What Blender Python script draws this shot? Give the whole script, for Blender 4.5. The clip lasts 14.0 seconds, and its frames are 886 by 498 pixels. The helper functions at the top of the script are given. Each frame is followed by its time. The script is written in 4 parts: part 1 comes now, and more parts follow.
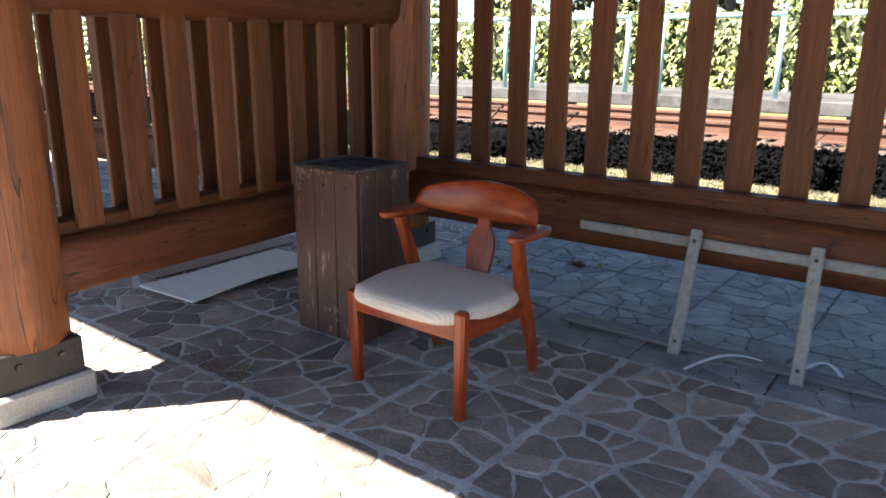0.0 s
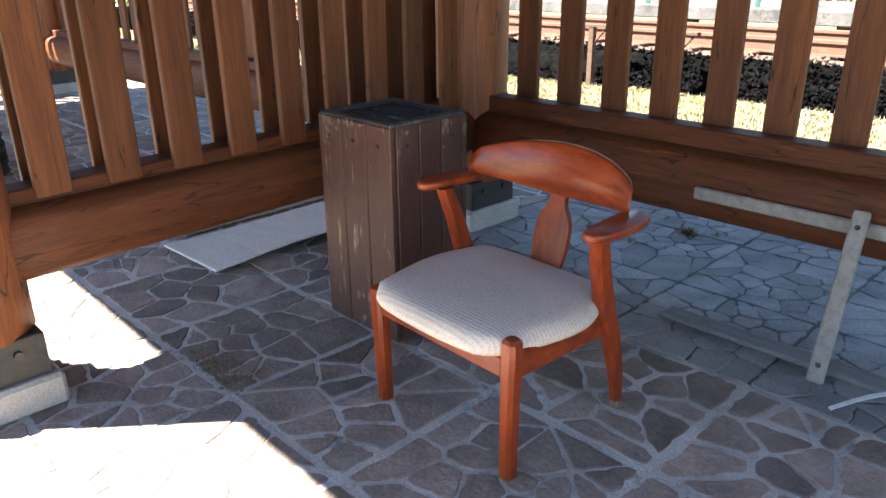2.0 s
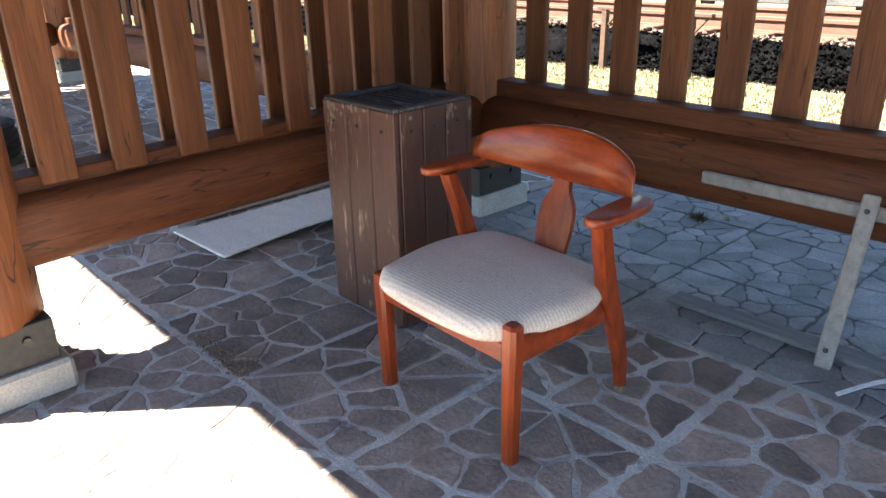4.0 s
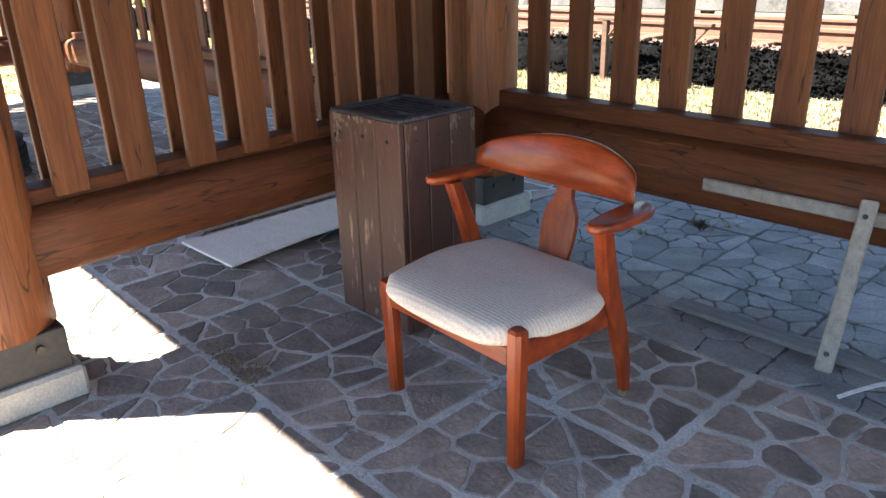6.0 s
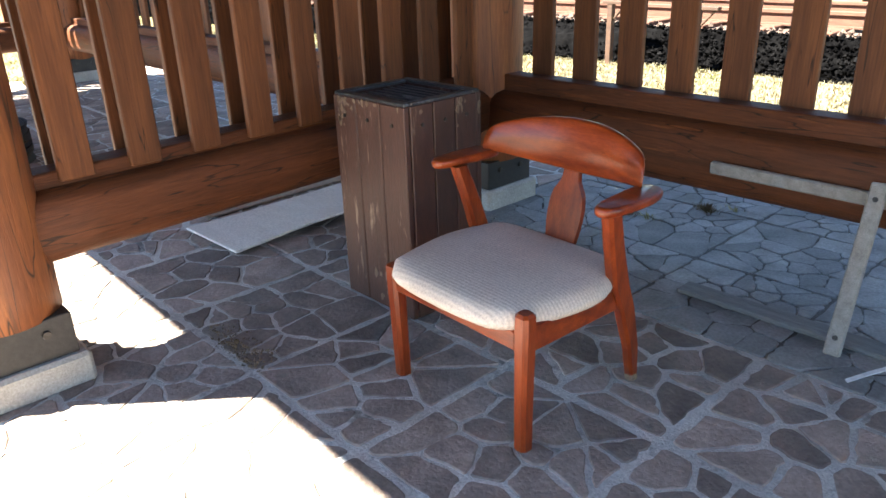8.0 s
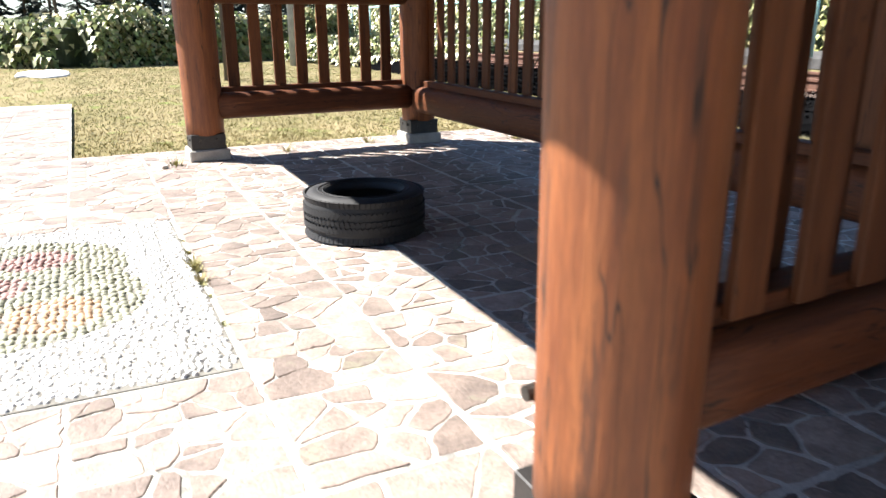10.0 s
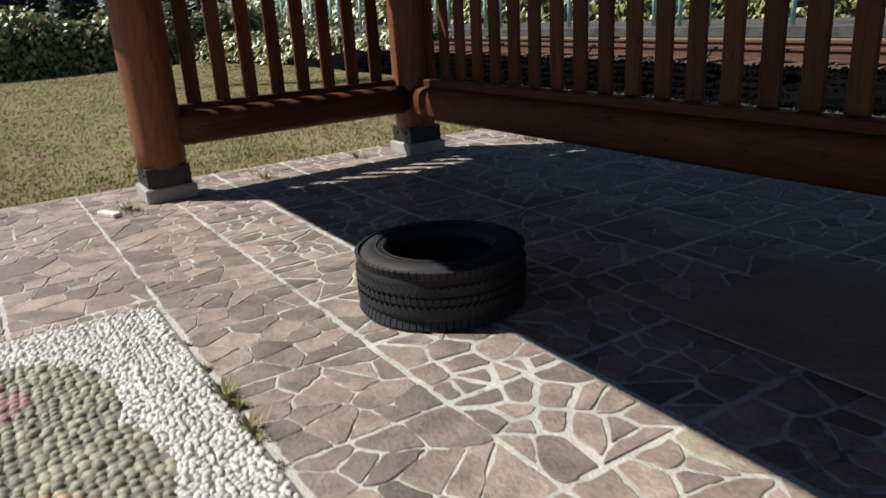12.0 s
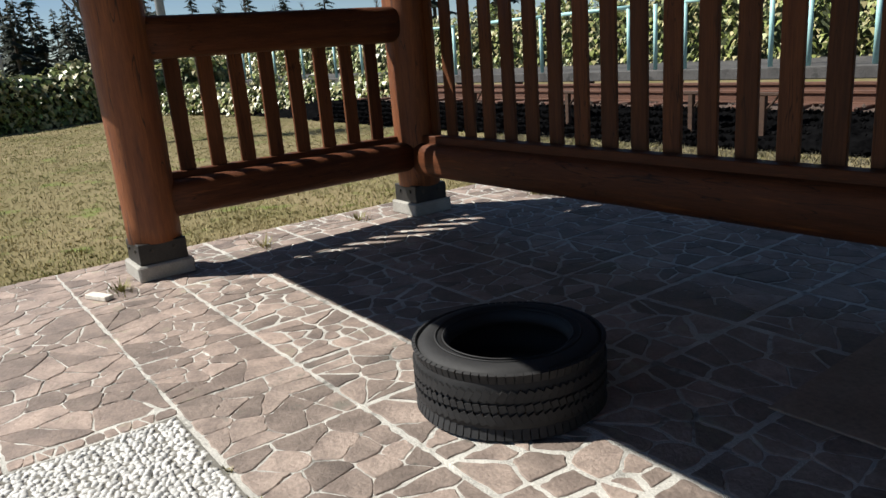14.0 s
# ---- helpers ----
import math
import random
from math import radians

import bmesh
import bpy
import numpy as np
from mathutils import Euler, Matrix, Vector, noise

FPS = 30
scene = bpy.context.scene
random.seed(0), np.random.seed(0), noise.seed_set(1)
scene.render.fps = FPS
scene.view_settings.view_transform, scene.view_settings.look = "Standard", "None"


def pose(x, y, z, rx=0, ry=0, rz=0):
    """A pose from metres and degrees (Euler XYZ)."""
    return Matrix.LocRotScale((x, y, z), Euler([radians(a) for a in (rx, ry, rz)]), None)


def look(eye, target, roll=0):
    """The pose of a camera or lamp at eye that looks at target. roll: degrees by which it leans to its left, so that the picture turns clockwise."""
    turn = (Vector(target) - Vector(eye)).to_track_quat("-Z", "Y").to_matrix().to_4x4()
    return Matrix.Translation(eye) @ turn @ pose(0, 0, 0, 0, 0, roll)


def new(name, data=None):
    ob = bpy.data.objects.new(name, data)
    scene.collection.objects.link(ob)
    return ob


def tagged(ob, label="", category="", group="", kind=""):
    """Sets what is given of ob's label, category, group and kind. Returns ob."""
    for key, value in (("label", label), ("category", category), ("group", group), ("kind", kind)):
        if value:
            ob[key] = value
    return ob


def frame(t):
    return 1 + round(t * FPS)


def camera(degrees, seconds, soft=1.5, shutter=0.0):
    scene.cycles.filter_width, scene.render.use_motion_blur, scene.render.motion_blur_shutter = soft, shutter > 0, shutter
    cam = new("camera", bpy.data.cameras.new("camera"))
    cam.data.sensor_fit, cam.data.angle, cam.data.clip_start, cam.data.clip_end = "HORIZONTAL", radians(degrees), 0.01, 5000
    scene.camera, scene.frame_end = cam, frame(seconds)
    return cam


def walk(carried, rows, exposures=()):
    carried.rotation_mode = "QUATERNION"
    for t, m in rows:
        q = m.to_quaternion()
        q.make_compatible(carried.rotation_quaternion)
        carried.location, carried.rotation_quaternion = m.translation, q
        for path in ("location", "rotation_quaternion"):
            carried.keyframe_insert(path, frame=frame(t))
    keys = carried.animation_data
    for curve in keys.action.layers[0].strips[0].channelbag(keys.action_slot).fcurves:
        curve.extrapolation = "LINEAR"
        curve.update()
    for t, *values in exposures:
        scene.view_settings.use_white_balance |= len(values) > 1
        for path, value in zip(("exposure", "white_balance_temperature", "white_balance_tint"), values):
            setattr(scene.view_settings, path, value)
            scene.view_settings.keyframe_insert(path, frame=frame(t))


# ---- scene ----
cam = camera(62.2, 14.0, shutter=0.4)
PATH = [
    (0, (-0.206, 0.268, 1.214), (-1.375, 1.802, 0.686), 0.4),
    (0.5, (-0.358, 0.469, 1.206), (-1.568, 1.939, 0.594), -0.2),
    (1, (-0.455, 0.705, 1.193), (-1.744, 2.065, 0.494), -0.6),
    (1.5, (-0.497, 0.889, 1.196), (-1.87, 2.169, 0.505), 0.1),
    (2, (-0.552, 0.936, 1.2), (-1.888, 2.232, 0.468), -0.6),
    (2.5, (-0.562, 0.96, 1.196), (-1.897, 2.231, 0.421), -0.8),
    (3, (-0.553, 0.969, 1.194), (-1.895, 2.229, 0.412), -0.8),
    (5.5, (-0.512, 0.938, 1.206), (-1.879, 2.195, 0.463), -1.7),
    (6, (-0.508, 0.931, 1.204), (-1.875, 2.189, 0.463), -1.7),
    (6.5, (-0.502, 0.927, 1.206), (-1.87, 2.183, 0.462), -1.9),
    (7, (-0.501, 0.926, 1.201), (-1.869, 2.173, 0.443), -2.1),
    (7.5, (-0.513, 0.939, 1.195), (-1.882, 2.179, 0.428), -2.3),
    (8, (-0.519, 0.931, 1.193), (-1.884, 2.172, 0.419), -2.0),
    (8.5, (-0.663, 0.818, 1.163), (-2.093, 2.031, 0.465), -1.4),
    (9, (-0.98, 0.551, 1.182), (-2.627, 1.523, 0.597), -2.4),
    (9.2, (-1.129, 0.493, 1.172), (-2.84, 1.364, 0.609), -0.2),
    (11.3, (-2.8, 0.337, 1.173), (-4.519, 1.13, 0.527), -1.1),
    (11.5, (-2.935, 0.326, 1.164), (-4.64, 1.155, 0.527), -0.8),
    (12, (-3.261, 0.26, 1.173), (-4.871, 1.265, 0.542), -3.4),
    (12.5, (-3.518, 0.256, 1.17), (-5.118, 1.303, 0.582), -3.7),
    (13, (-3.725, 0.293, 1.181), (-5.326, 1.361, 0.638), -3.4),
    (13.5, (-3.802, 0.24, 1.206), (-5.377, 1.35, 0.673), -3.7),
    (14, (-3.803, 0.164, 1.263), (-5.374, 1.281, 0.731), -4.5),
]
EXPOSURES = [(0, 2.85, 6700, 10), (0.7, 3.2, 6700, 10), (1.5, 3.15, 6700, 10), (2.2, 3.55, 6800, 9), (8.3, 3.55, 6900, 9), (9.2, 3.1, 6600, 10), (10.3, 1.6, 6300, 11), (11.3, 0.58, 6400, 9), (12.3, 0.34, 6400, 9), (13.2, 0.40, 6400, 9), (14, 0.62, 6400, 9)]
walk(cam, [(t, look(eye, target, roll)) for t, eye, target, roll in PATH], EXPOSURES)

# ---- world and sun ----
SUN_EL, SUN_TO = radians(49.0), Vector((0.652, 0.758))  # elevation; way in which the light travels over the ground
world = bpy.data.worlds.new("world")
scene.world = world
world.use_nodes = True
wn = world.node_tree.nodes
sky = wn.new("ShaderNodeTexSky")
sky.sky_type, sky.sun_disc = "NISHITA", False
sky.sun_elevation = SUN_EL
sky.sun_rotation = math.atan2(-SUN_TO.x, -SUN_TO.y)
sky.air_density, sky.dust_density, sky.ozone_density = 0.75, 0.05, 2.5
world.node_tree.links.new(sky.outputs[0], wn["Background"].inputs[0])
wn["Background"].inputs[1].default_value = 0.052
sun_data = bpy.data.lights.new("sun", "SUN")
sun_data.energy, sun_data.angle, sun_data.color = 5.0, radians(0.55), (1.0, 0.95, 0.87)
sun = new("sun", sun_data)
away = Vector((-SUN_TO.x * math.cos(SUN_EL), -SUN_TO.y * math.cos(SUN_EL), math.sin(SUN_EL)))
sun.matrix_world = look(away * 40, (0, 0, 0))


# ---- materials ----
def rgba(c):
    return (c[0], c[1], c[2], 1.0)


def material(name, low, high, scale=8.0, stretch=(1, 1, 1), rough=0.7, bump=0.2, fine=60.0, spots=None, spot_at=0.62,
             metal=0.0, vary=0.0, island=0.0, coat=0.0, detail=6.0, shine=0.5, cracks=0.0):
    """Two colours mixed by a stretched noise, a finer grain over it, stains of a third colour, and relief."""
    m = bpy.data.materials.new(name)
    m.use_nodes = True
    nt = m.node_tree
    bsdf = nt.nodes["Principled BSDF"]
    coord = nt.nodes.new("ShaderNodeTexCoord")
    mapping = nt.nodes.new("ShaderNodeMapping")
    mapping.inputs["Scale"].default_value = stretch
    nt.links.new(coord.outputs["Object"], mapping.inputs["Vector"])
    info = nt.nodes.new("ShaderNodeObjectInfo")
    shift = nt.nodes.new("ShaderNodeVectorMath")
    shift.operation = "MULTIPLY_ADD"
    shift.inputs[1].default_value = (17.0, 31.0, 23.0)
    nt.links.new(info.outputs["Random"], shift.inputs[0])
    nt.links.new(mapping.outputs[0], shift.inputs[2])

    def noise_node(sc, det, ro=0.6):
        n = nt.nodes.new("ShaderNodeTexNoise")
        n.inputs["Scale"].default_value, n.inputs["Detail"].default_value, n.inputs["Roughness"].default_value = sc, det, ro
        nt.links.new(shift.outputs[0], n.inputs["Vector"])
        return n

    def mix(fac, a, b, kind="MIX"):
        n = nt.nodes.new("ShaderNodeMix")
        n.data_type, n.blend_type = "RGBA", kind
        for sock, v in ((n.inputs[0], fac), (n.inputs[6], a), (n.inputs[7], b)):
            if isinstance(v, (int, float)):
                sock.default_value = v
            elif isinstance(v, tuple):
                sock.default_value = v
            else:
                nt.links.new(v, sock)
        return n.outputs[2]

    def ramp(fac, lo, hi):
        n = nt.nodes.new("ShaderNodeMapRange")
        n.inputs[1].default_value, n.inputs[2].default_value = lo, hi
        nt.links.new(fac, n.inputs[0])
        return n.outputs[0]

    big = noise_node(scale, detail)
    small = noise_node(fine, 4.0)
    colour = mix(ramp(big.outputs["Fac"], 0.3, 0.7), rgba(low), rgba(high))
    colour = mix(ramp(small.outputs["Fac"], 0.25, 0.8), colour, mix(1.0, colour, (0.55, 0.55, 0.55, 1), "MULTIPLY"))
    if spots:
        third = noise_node(scale * 0.45 + 1.7, 5.0, 0.7)
        colour = mix(ramp(third.outputs["Fac"], spot_at, spot_at + 0.08), colour, rgba(spots))
    if cracks:
        line = noise_node(scale * 0.8, 2.0, 0.4)
        off = nt.nodes.new("ShaderNodeMath")
        off.operation = "SUBTRACT"
        nt.links.new(line.outputs["Fac"], off.inputs[0])
        off.inputs[1].default_value = 0.5
        size = nt.nodes.new("ShaderNodeMath")
        size.operation = "ABSOLUTE"
        nt.links.new(off.outputs[0], size.inputs[0])
        near_line = ramp(size.outputs[0], cracks, 0.0)
        where = ramp(noise_node(scale * 0.3, 2.0).outputs["Fac"], 0.40, 0.52)
        both = nt.nodes.new("ShaderNodeMath")
        both.operation = "MULTIPLY"
        nt.links.new(near_line, both.inputs[0])
        nt.links.new(where, both.inputs[1])
        colour = mix(both.outputs[0], colour, (0.016, 0.008, 0.005, 1))
    for amount, source in ((vary, info.outputs["Random"]), (island, None)):
        if amount:
            if source is None:
                geo = nt.nodes.new("ShaderNodeNewGeometry")
                source = geo.outputs["Random Per Island"]
            hsv = nt.nodes.new("ShaderNodeHueSaturation")
            r = nt.nodes.new("ShaderNodeMapRange")
            r.inputs[3].default_value, r.inputs[4].default_value = 1 - amount, 1 + amount
            nt.links.new(source, r.inputs[0])
            nt.links.new(r.outputs[0], hsv.inputs["Value"])
            nt.links.new(colour, hsv.inputs["Color"])
            colour = hsv.outputs[0]
    nt.links.new(colour, bsdf.inputs["Base Color"])
    rr = nt.nodes.new("ShaderNodeMapRange")
    rr.inputs[3].default_value, rr.inputs[4].default_value = max(0.05, rough - 0.12), min(1.0, rough + 0.12)
    nt.links.new(big.outputs["Fac"], rr.inputs[0])
    nt.links.new(rr.outputs[0], bsdf.inputs["Roughness"])
    bsdf.inputs["Metallic"].default_value = metal
    bsdf.inputs["Specular IOR Level"].default_value = shine
    bsdf.inputs["Coat Weight"].default_value = coat
    bsdf.inputs["Coat Roughness"].default_value = 0.18
    if bump:
        add = nt.nodes.new("ShaderNodeMath")
        add.operation = "ADD"
        nt.links.new(big.outputs["Fac"], add.inputs[0])
        nt.links.new(small.outputs["Fac"], add.inputs[1])
        b = nt.nodes.new("ShaderNodeBump")
        b.inputs["Strength"].default_value, b.inputs["Distance"].default_value = bump, 0.006
        nt.links.new(add.outputs[0], b.inputs["Height"])
        nt.links.new(b.outputs[0], bsdf.inputs["Normal"])
    return m


def ribbed(m, per_metre=95.0):
    """Lays fine parallel ribs over a cloth material."""
    nt = m.node_tree
    bsdf = nt.nodes["Principled BSDF"]
    coord = nt.nodes.new("ShaderNodeTexCoord")
    wave = nt.nodes.new("ShaderNodeTexWave")
    wave.bands_direction = "Y"
    wave.inputs["Scale"].default_value = per_metre / 3.2
    wave.inputs["Distortion"].default_value = 0.4
    nt.links.new(coord.outputs["Object"], wave.inputs["Vector"])
    b = nt.nodes.new("ShaderNodeBump")
    b.inputs["Strength"].default_value, b.inputs["Distance"].default_value = 0.35, 0.0015
    nt.links.new(wave.outputs["Fac"], b.inputs["Height"])
    nt.links.new(b.outputs[0], bsdf.inputs["Normal"])
    link = bsdf.inputs["Base Color"].links[0]
    src = link.from_socket
    n = nt.nodes.new("ShaderNodeMix")
    n.data_type, n.blend_type = "RGBA", "MULTIPLY"
    nt.links.new(src, n.inputs[6])
    r = nt.nodes.new("ShaderNodeMapRange")
    r.inputs[3].default_value, r.inputs[4].default_value = 0.88, 1.0
    nt.links.new(wave.outputs["Fac"], r.inputs[0])
    nt.links.new(r.outputs[0], n.inputs[7])
    n.inputs[0].default_value = 1.0
    nt.links.new(n.outputs[2], bsdf.inputs["Base Color"])
    return m


POST = material("stained_log", (0.17, 0.047, 0.014), (0.35, 0.120, 0.036), 4, (5, 5, 0.4), 0.6, 0.3, 30, (0.10, 0.036, 0.015), 0.58, vary=0.08, cracks=0.012)
BEAM_X = material("stained_beam_long", (0.080, 0.025, 0.009), (0.155, 0.049, 0.017), 4, (0.5, 6, 6), 0.6, 0.45, 26, (0.20, 0.062, 0.018), 0.60, vary=0.06, cracks=0.009, shine=0.25)
SLAT = material("stained_slat", (0.098, 0.033, 0.012), (0.185, 0.066, 0.024), 4, (7, 7, 0.4), 0.6, 0.16, 22, (0.05, 0.02, 0.01), 0.63, vary=0.24, cracks=0.007, shine=0.25)
PAD = material("concrete_pad", (0.36, 0.34, 0.30), (0.50, 0.48, 0.43), 7, (1, 1, 1), 0.9, 0.4, 120, (0.24, 0.22, 0.19), 0.62)
STEEL = material("black_steel", (0.025, 0.025, 0.025), (0.055, 0.05, 0.045), 9, (1, 1, 1), 0.5, 0.15, 70, (0.12, 0.10, 0.08), 0.66, metal=0.3)
BOLT = material("bolt_steel", (0.05, 0.045, 0.04), (0.10, 0.09, 0.08), 20, (1, 1, 1), 0.5, 0.1, 90, metal=0.7)
BIN = material("brown_painted_plank", (0.058, 0.022, 0.014), (0.098, 0.041, 0.027), 7, (5, 5, 0.8), 0.55, 0.3, 50, (0.26, 0.18, 0.125), 0.61, vary=0.12)
CHIP = material("bare_chip", (0.16, 0.11, 0.075), (0.27, 0.19, 0.13), 20, (1, 1, 1), 0.85, 0.2, 90)
BINTOP = material("dark_tin", (0.05, 0.055, 0.06), (0.11, 0.115, 0.12), 10, (1, 1, 1), 0.35, 0.1, 70, (0.24, 0.25, 0.26), 0.6, metal=0.4)
CHAIR = material("varnished_wood", (0.15, 0.017, 0.003), (0.40, 0.068, 0.010), 3, (1.4, 8, 11), 0.36, 0.05, 40, coat=0.35, detail=4, shine=0.3)
CHAIR_UP = material("varnished_wood_upright", (0.14, 0.016, 0.003), (0.37, 0.062, 0.0095), 3, (9, 9, 0.9), 0.36, 0.05, 40, coat=0.35, detail=4, shine=0.3)
CLOTH = ribbed(material("ribbed_beige_cloth", (0.70, 0.59, 0.49), (0.80, 0.69, 0.58), 5, (1, 1, 1), 0.95, 0.0, 200))
RUBBER = material("tyre_rubber", (0.010, 0.010, 0.011), (0.022, 0.022, 0.023), 9, (1, 1, 1), 0.72, 0.15, 90, (0.05, 0.048, 0.045), 0.68)
BOARD = material("worn_board", (0.80, 0.74, 0.64), (0.90, 0.85, 0.76), 4, (1, 3, 1), 0.85, 0.15, 70, (0.58, 0.52, 0.43), 0.68)
GREY = material("weathered_batten", (0.28, 0.26, 0.23), (0.45, 0.42, 0.375), 6, (6, 6, 6), 0.85, 0.5, 60, (0.10, 0.085, 0.07), 0.66, vary=0.1)
DRY = material("dry_litter", (0.08, 0.05, 0.025), (0.17, 0.12, 0.06), 9, (1, 1, 1), 0.9, 0.0, 60, island=0.4)
STRAP = material("white_strap", (0.68, 0.69, 0.70), (0.80, 0.81, 0.82), 8, (1, 1, 1), 0.6, 0.0, 60)
MORTAR = material("mortar", (0.46, 0.45, 0.41), (0.80, 0.775, 0.71), 6, (1, 1, 1), 0.95, 1.0, 140, (0.20, 0.195, 0.175), 0.56)
STONE = material("flagstone_brown", (0.17, 0.132, 0.112), (0.41, 0.325, 0.272), 7, (1, 1, 1), 0.75, 0.9, 70, (0.155, 0.14, 0.115), 0.60, vary=0.36)
STONE_JOINED = material("flagstone_brown_far", (0.20, 0.155, 0.132), (0.42, 0.325, 0.27), 7, (1, 1, 1), 0.75, 0.9, 70, (0.27, 0.245, 0.18), 0.60, island=0.36)
SLATE = material("flagstone_grey", (0.20, 0.20, 0.192), (0.36, 0.36, 0.345), 7, (1, 1, 1), 0.8, 0.6, 90, (0.13, 0.14, 0.125), 0.62, island=0.24)
SOIL = material("dirty_joint", (0.06, 0.056, 0.048), (0.17, 0.16, 0.14), 5, (1, 1, 1), 0.95, 0.6, 120)
WHITE_PEBBLE = material("white_pebble", (0.60, 0.59, 0.56), (0.80, 0.79, 0.76), 9, (1, 1, 1), 0.7, 0.1, 120, island=0.18)
GREEN_PEBBLE = material("green_pebble", (0.255, 0.255, 0.18), (0.39, 0.385, 0.28), 9, (1, 1, 1), 0.6, 0.1, 120, island=0.35)
RED_PEBBLE = material("red_pebble", (0.28, 0.15, 0.13), (0.40, 0.25, 0.22), 9, (1, 1, 1), 0.6, 0.1, 120, island=0.3)
ORANGE_PEBBLE = material("orange_pebble", (0.44, 0.28, 0.165), (0.56, 0.40, 0.26), 9, (1, 1, 1), 0.6, 0.1, 120, island=0.25)
LAWN = material("lawn_soil", (0.17, 0.15, 0.065), (0.31, 0.25, 0.14), 0.8, (1, 1, 1), 1.0, 0.8, 25, (0.145, 0.18, 0.05), 0.58, shine=0.1)
BLADE = material("grass_blade", (0.22, 0.24, 0.065), (0.52, 0.43, 0.25), 1.1, (1, 1, 1), 0.8, 0.0, 10, island=0.4, shine=0.2)
STRAW = material("dry_grass_blade", (0.15, 0.138, 0.085), (0.25, 0.222, 0.16), 1.4, (1, 1, 1), 0.9, 0.0, 10, (0.15, 0.175, 0.05), 0.62, island=0.35, shine=0.1)
DUSTY = material("dusty_board", (0.15, 0.15, 0.145), (0.25, 0.248, 0.238), 6, (0.6, 6, 6), 0.9, 0.3, 60)
LEAF = material("shrub_leaf", (0.12, 0.185, 0.042), (0.37, 0.39, 0.125), 1.6, (1, 1, 1), 0.38, 0.0, 8, island=0.4)
LEAF_DRY = material("shrub_leaf_pale", (0.30, 0.28, 0.10), (0.48, 0.42, 0.20), 2.0, (1, 1, 1), 0.6, 0.0, 8, island=0.3)
# Leaf green darkened to stand for the shade deep inside the shrubs.
SHADE_LEAF = material("shaded_leaf_core", (0.03, 0.045, 0.015), (0.07, 0.085, 0.03), 6, (1, 1, 1), 0.8, 0.8, 25)
NEEDLE = material("conifer_needle", (0.012, 0.022, 0.012), (0.03, 0.045, 0.022), 2, (1, 1, 1), 0.8, 0.0, 9, island=0.4)
BARK = material("bark", (0.06, 0.05, 0.04), (0.12, 0.10, 0.08), 6, (3, 3, 0.6), 0.9, 0.5, 40)
PLATFORM = material("platform_concrete", (0.06, 0.058, 0.056), (0.125, 0.12, 0.115), 3.5, (1, 1, 1), 0.95, 0.9, 45, (0.035, 0.035, 0.033), 0.56)
RUST = material("rusty_rail", (0.095, 0.040, 0.023), (0.165, 0.076, 0.046), 6, (1, 6, 6), 0.8, 0.4, 60)
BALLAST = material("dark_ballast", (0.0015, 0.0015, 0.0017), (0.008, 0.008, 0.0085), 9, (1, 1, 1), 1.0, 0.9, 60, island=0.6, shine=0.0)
BALLAST_TOP = material("brown_ballast", (0.08, 0.052, 0.039), (0.15, 0.105, 0.08), 9, (1, 1, 1), 0.95, 0.9, 60, island=0.35)
PIPE = material("pale_green_paint", (0.42, 0.74, 0.72), (0.50, 0.82, 0.80), 4, (1, 1, 1), 0.5, 0.1, 60, (0.40, 0.34, 0.27), 0.72)
PLY = material("brown_sheet", (0.28, 0.20, 0.145), (0.42, 0.315, 0.24), 3, (1, 1, 1), 0.8, 0.3, 50, (0.10, 0.07, 0.05), 0.64)
GROUT = material("mosaic_grout", (0.15, 0.14, 0.12), (0.24, 0.23, 0.20), 8, (1, 1, 1), 0.95, 0.4, 120)
POLE = material("grey_pole", (0.30, 0.32, 0.34), (0.42, 0.44, 0.46), 5, (1, 1, 1), 0.5, 0.1, 60)
SNOW = material("old_snow", (0.78, 0.79, 0.80), (0.88, 0.88, 0.88), 4, (1, 1, 1), 0.7, 0.5, 30)
ROOFING = material("roof_board", (0.05, 0.025, 0.014), (0.09, 0.045, 0.025), 4, (0.6, 6, 6), 0.7, 0.3, 40)


# ---- mesh helpers ----
def mesh_of(name, bm, mat, smooth=False):
    me = bpy.data.meshes.new(name)
    bm.normal_update()
    bm.to_mesh(me)
    bm.free()
    me.materials.append(mat)
    if smooth:
        me.shade_smooth()
    return me


def part(name, bm, mat, parent=None, label="", smooth=False):
    ob = new(name, mesh_of(name, bm, mat, smooth))
    if parent:
        ob.parent = parent
    return tagged(ob, label)


def piece(name, me, parent, m):
    ob = new(name, me)
    ob.parent, ob.matrix_basis = parent, m
    return ob


def thing(name, place, label, category, group="", turn=0.0, kind=""):
    ob = new(name)
    ob.empty_display_size = 0.1
    ob.matrix_basis = pose(*place, 0, 0, turn)
    return tagged(ob, label, category, group, kind)


def block(bm, centre, size, bevel=0.004, m=None, segs=1):
    """A bevelled box added to bm."""
    made = bmesh.ops.create_cube(bm, size=1.0, matrix=(m or Matrix.Identity(4)) @ Matrix.Translation(centre) @ Matrix.Diagonal((*size, 1)))
    if bevel:
        edges = {e for v in made["verts"] for e in v.link_edges}
        bmesh.ops.bevel(bm, geom=list(edges), offset=bevel, segments=segs, affect="EDGES", profile=0.5)
    return bm


def box(centre, size, bevel=0.004, m=None, segs=1):
    return block(bmesh.new(), centre, size, bevel, m, segs)


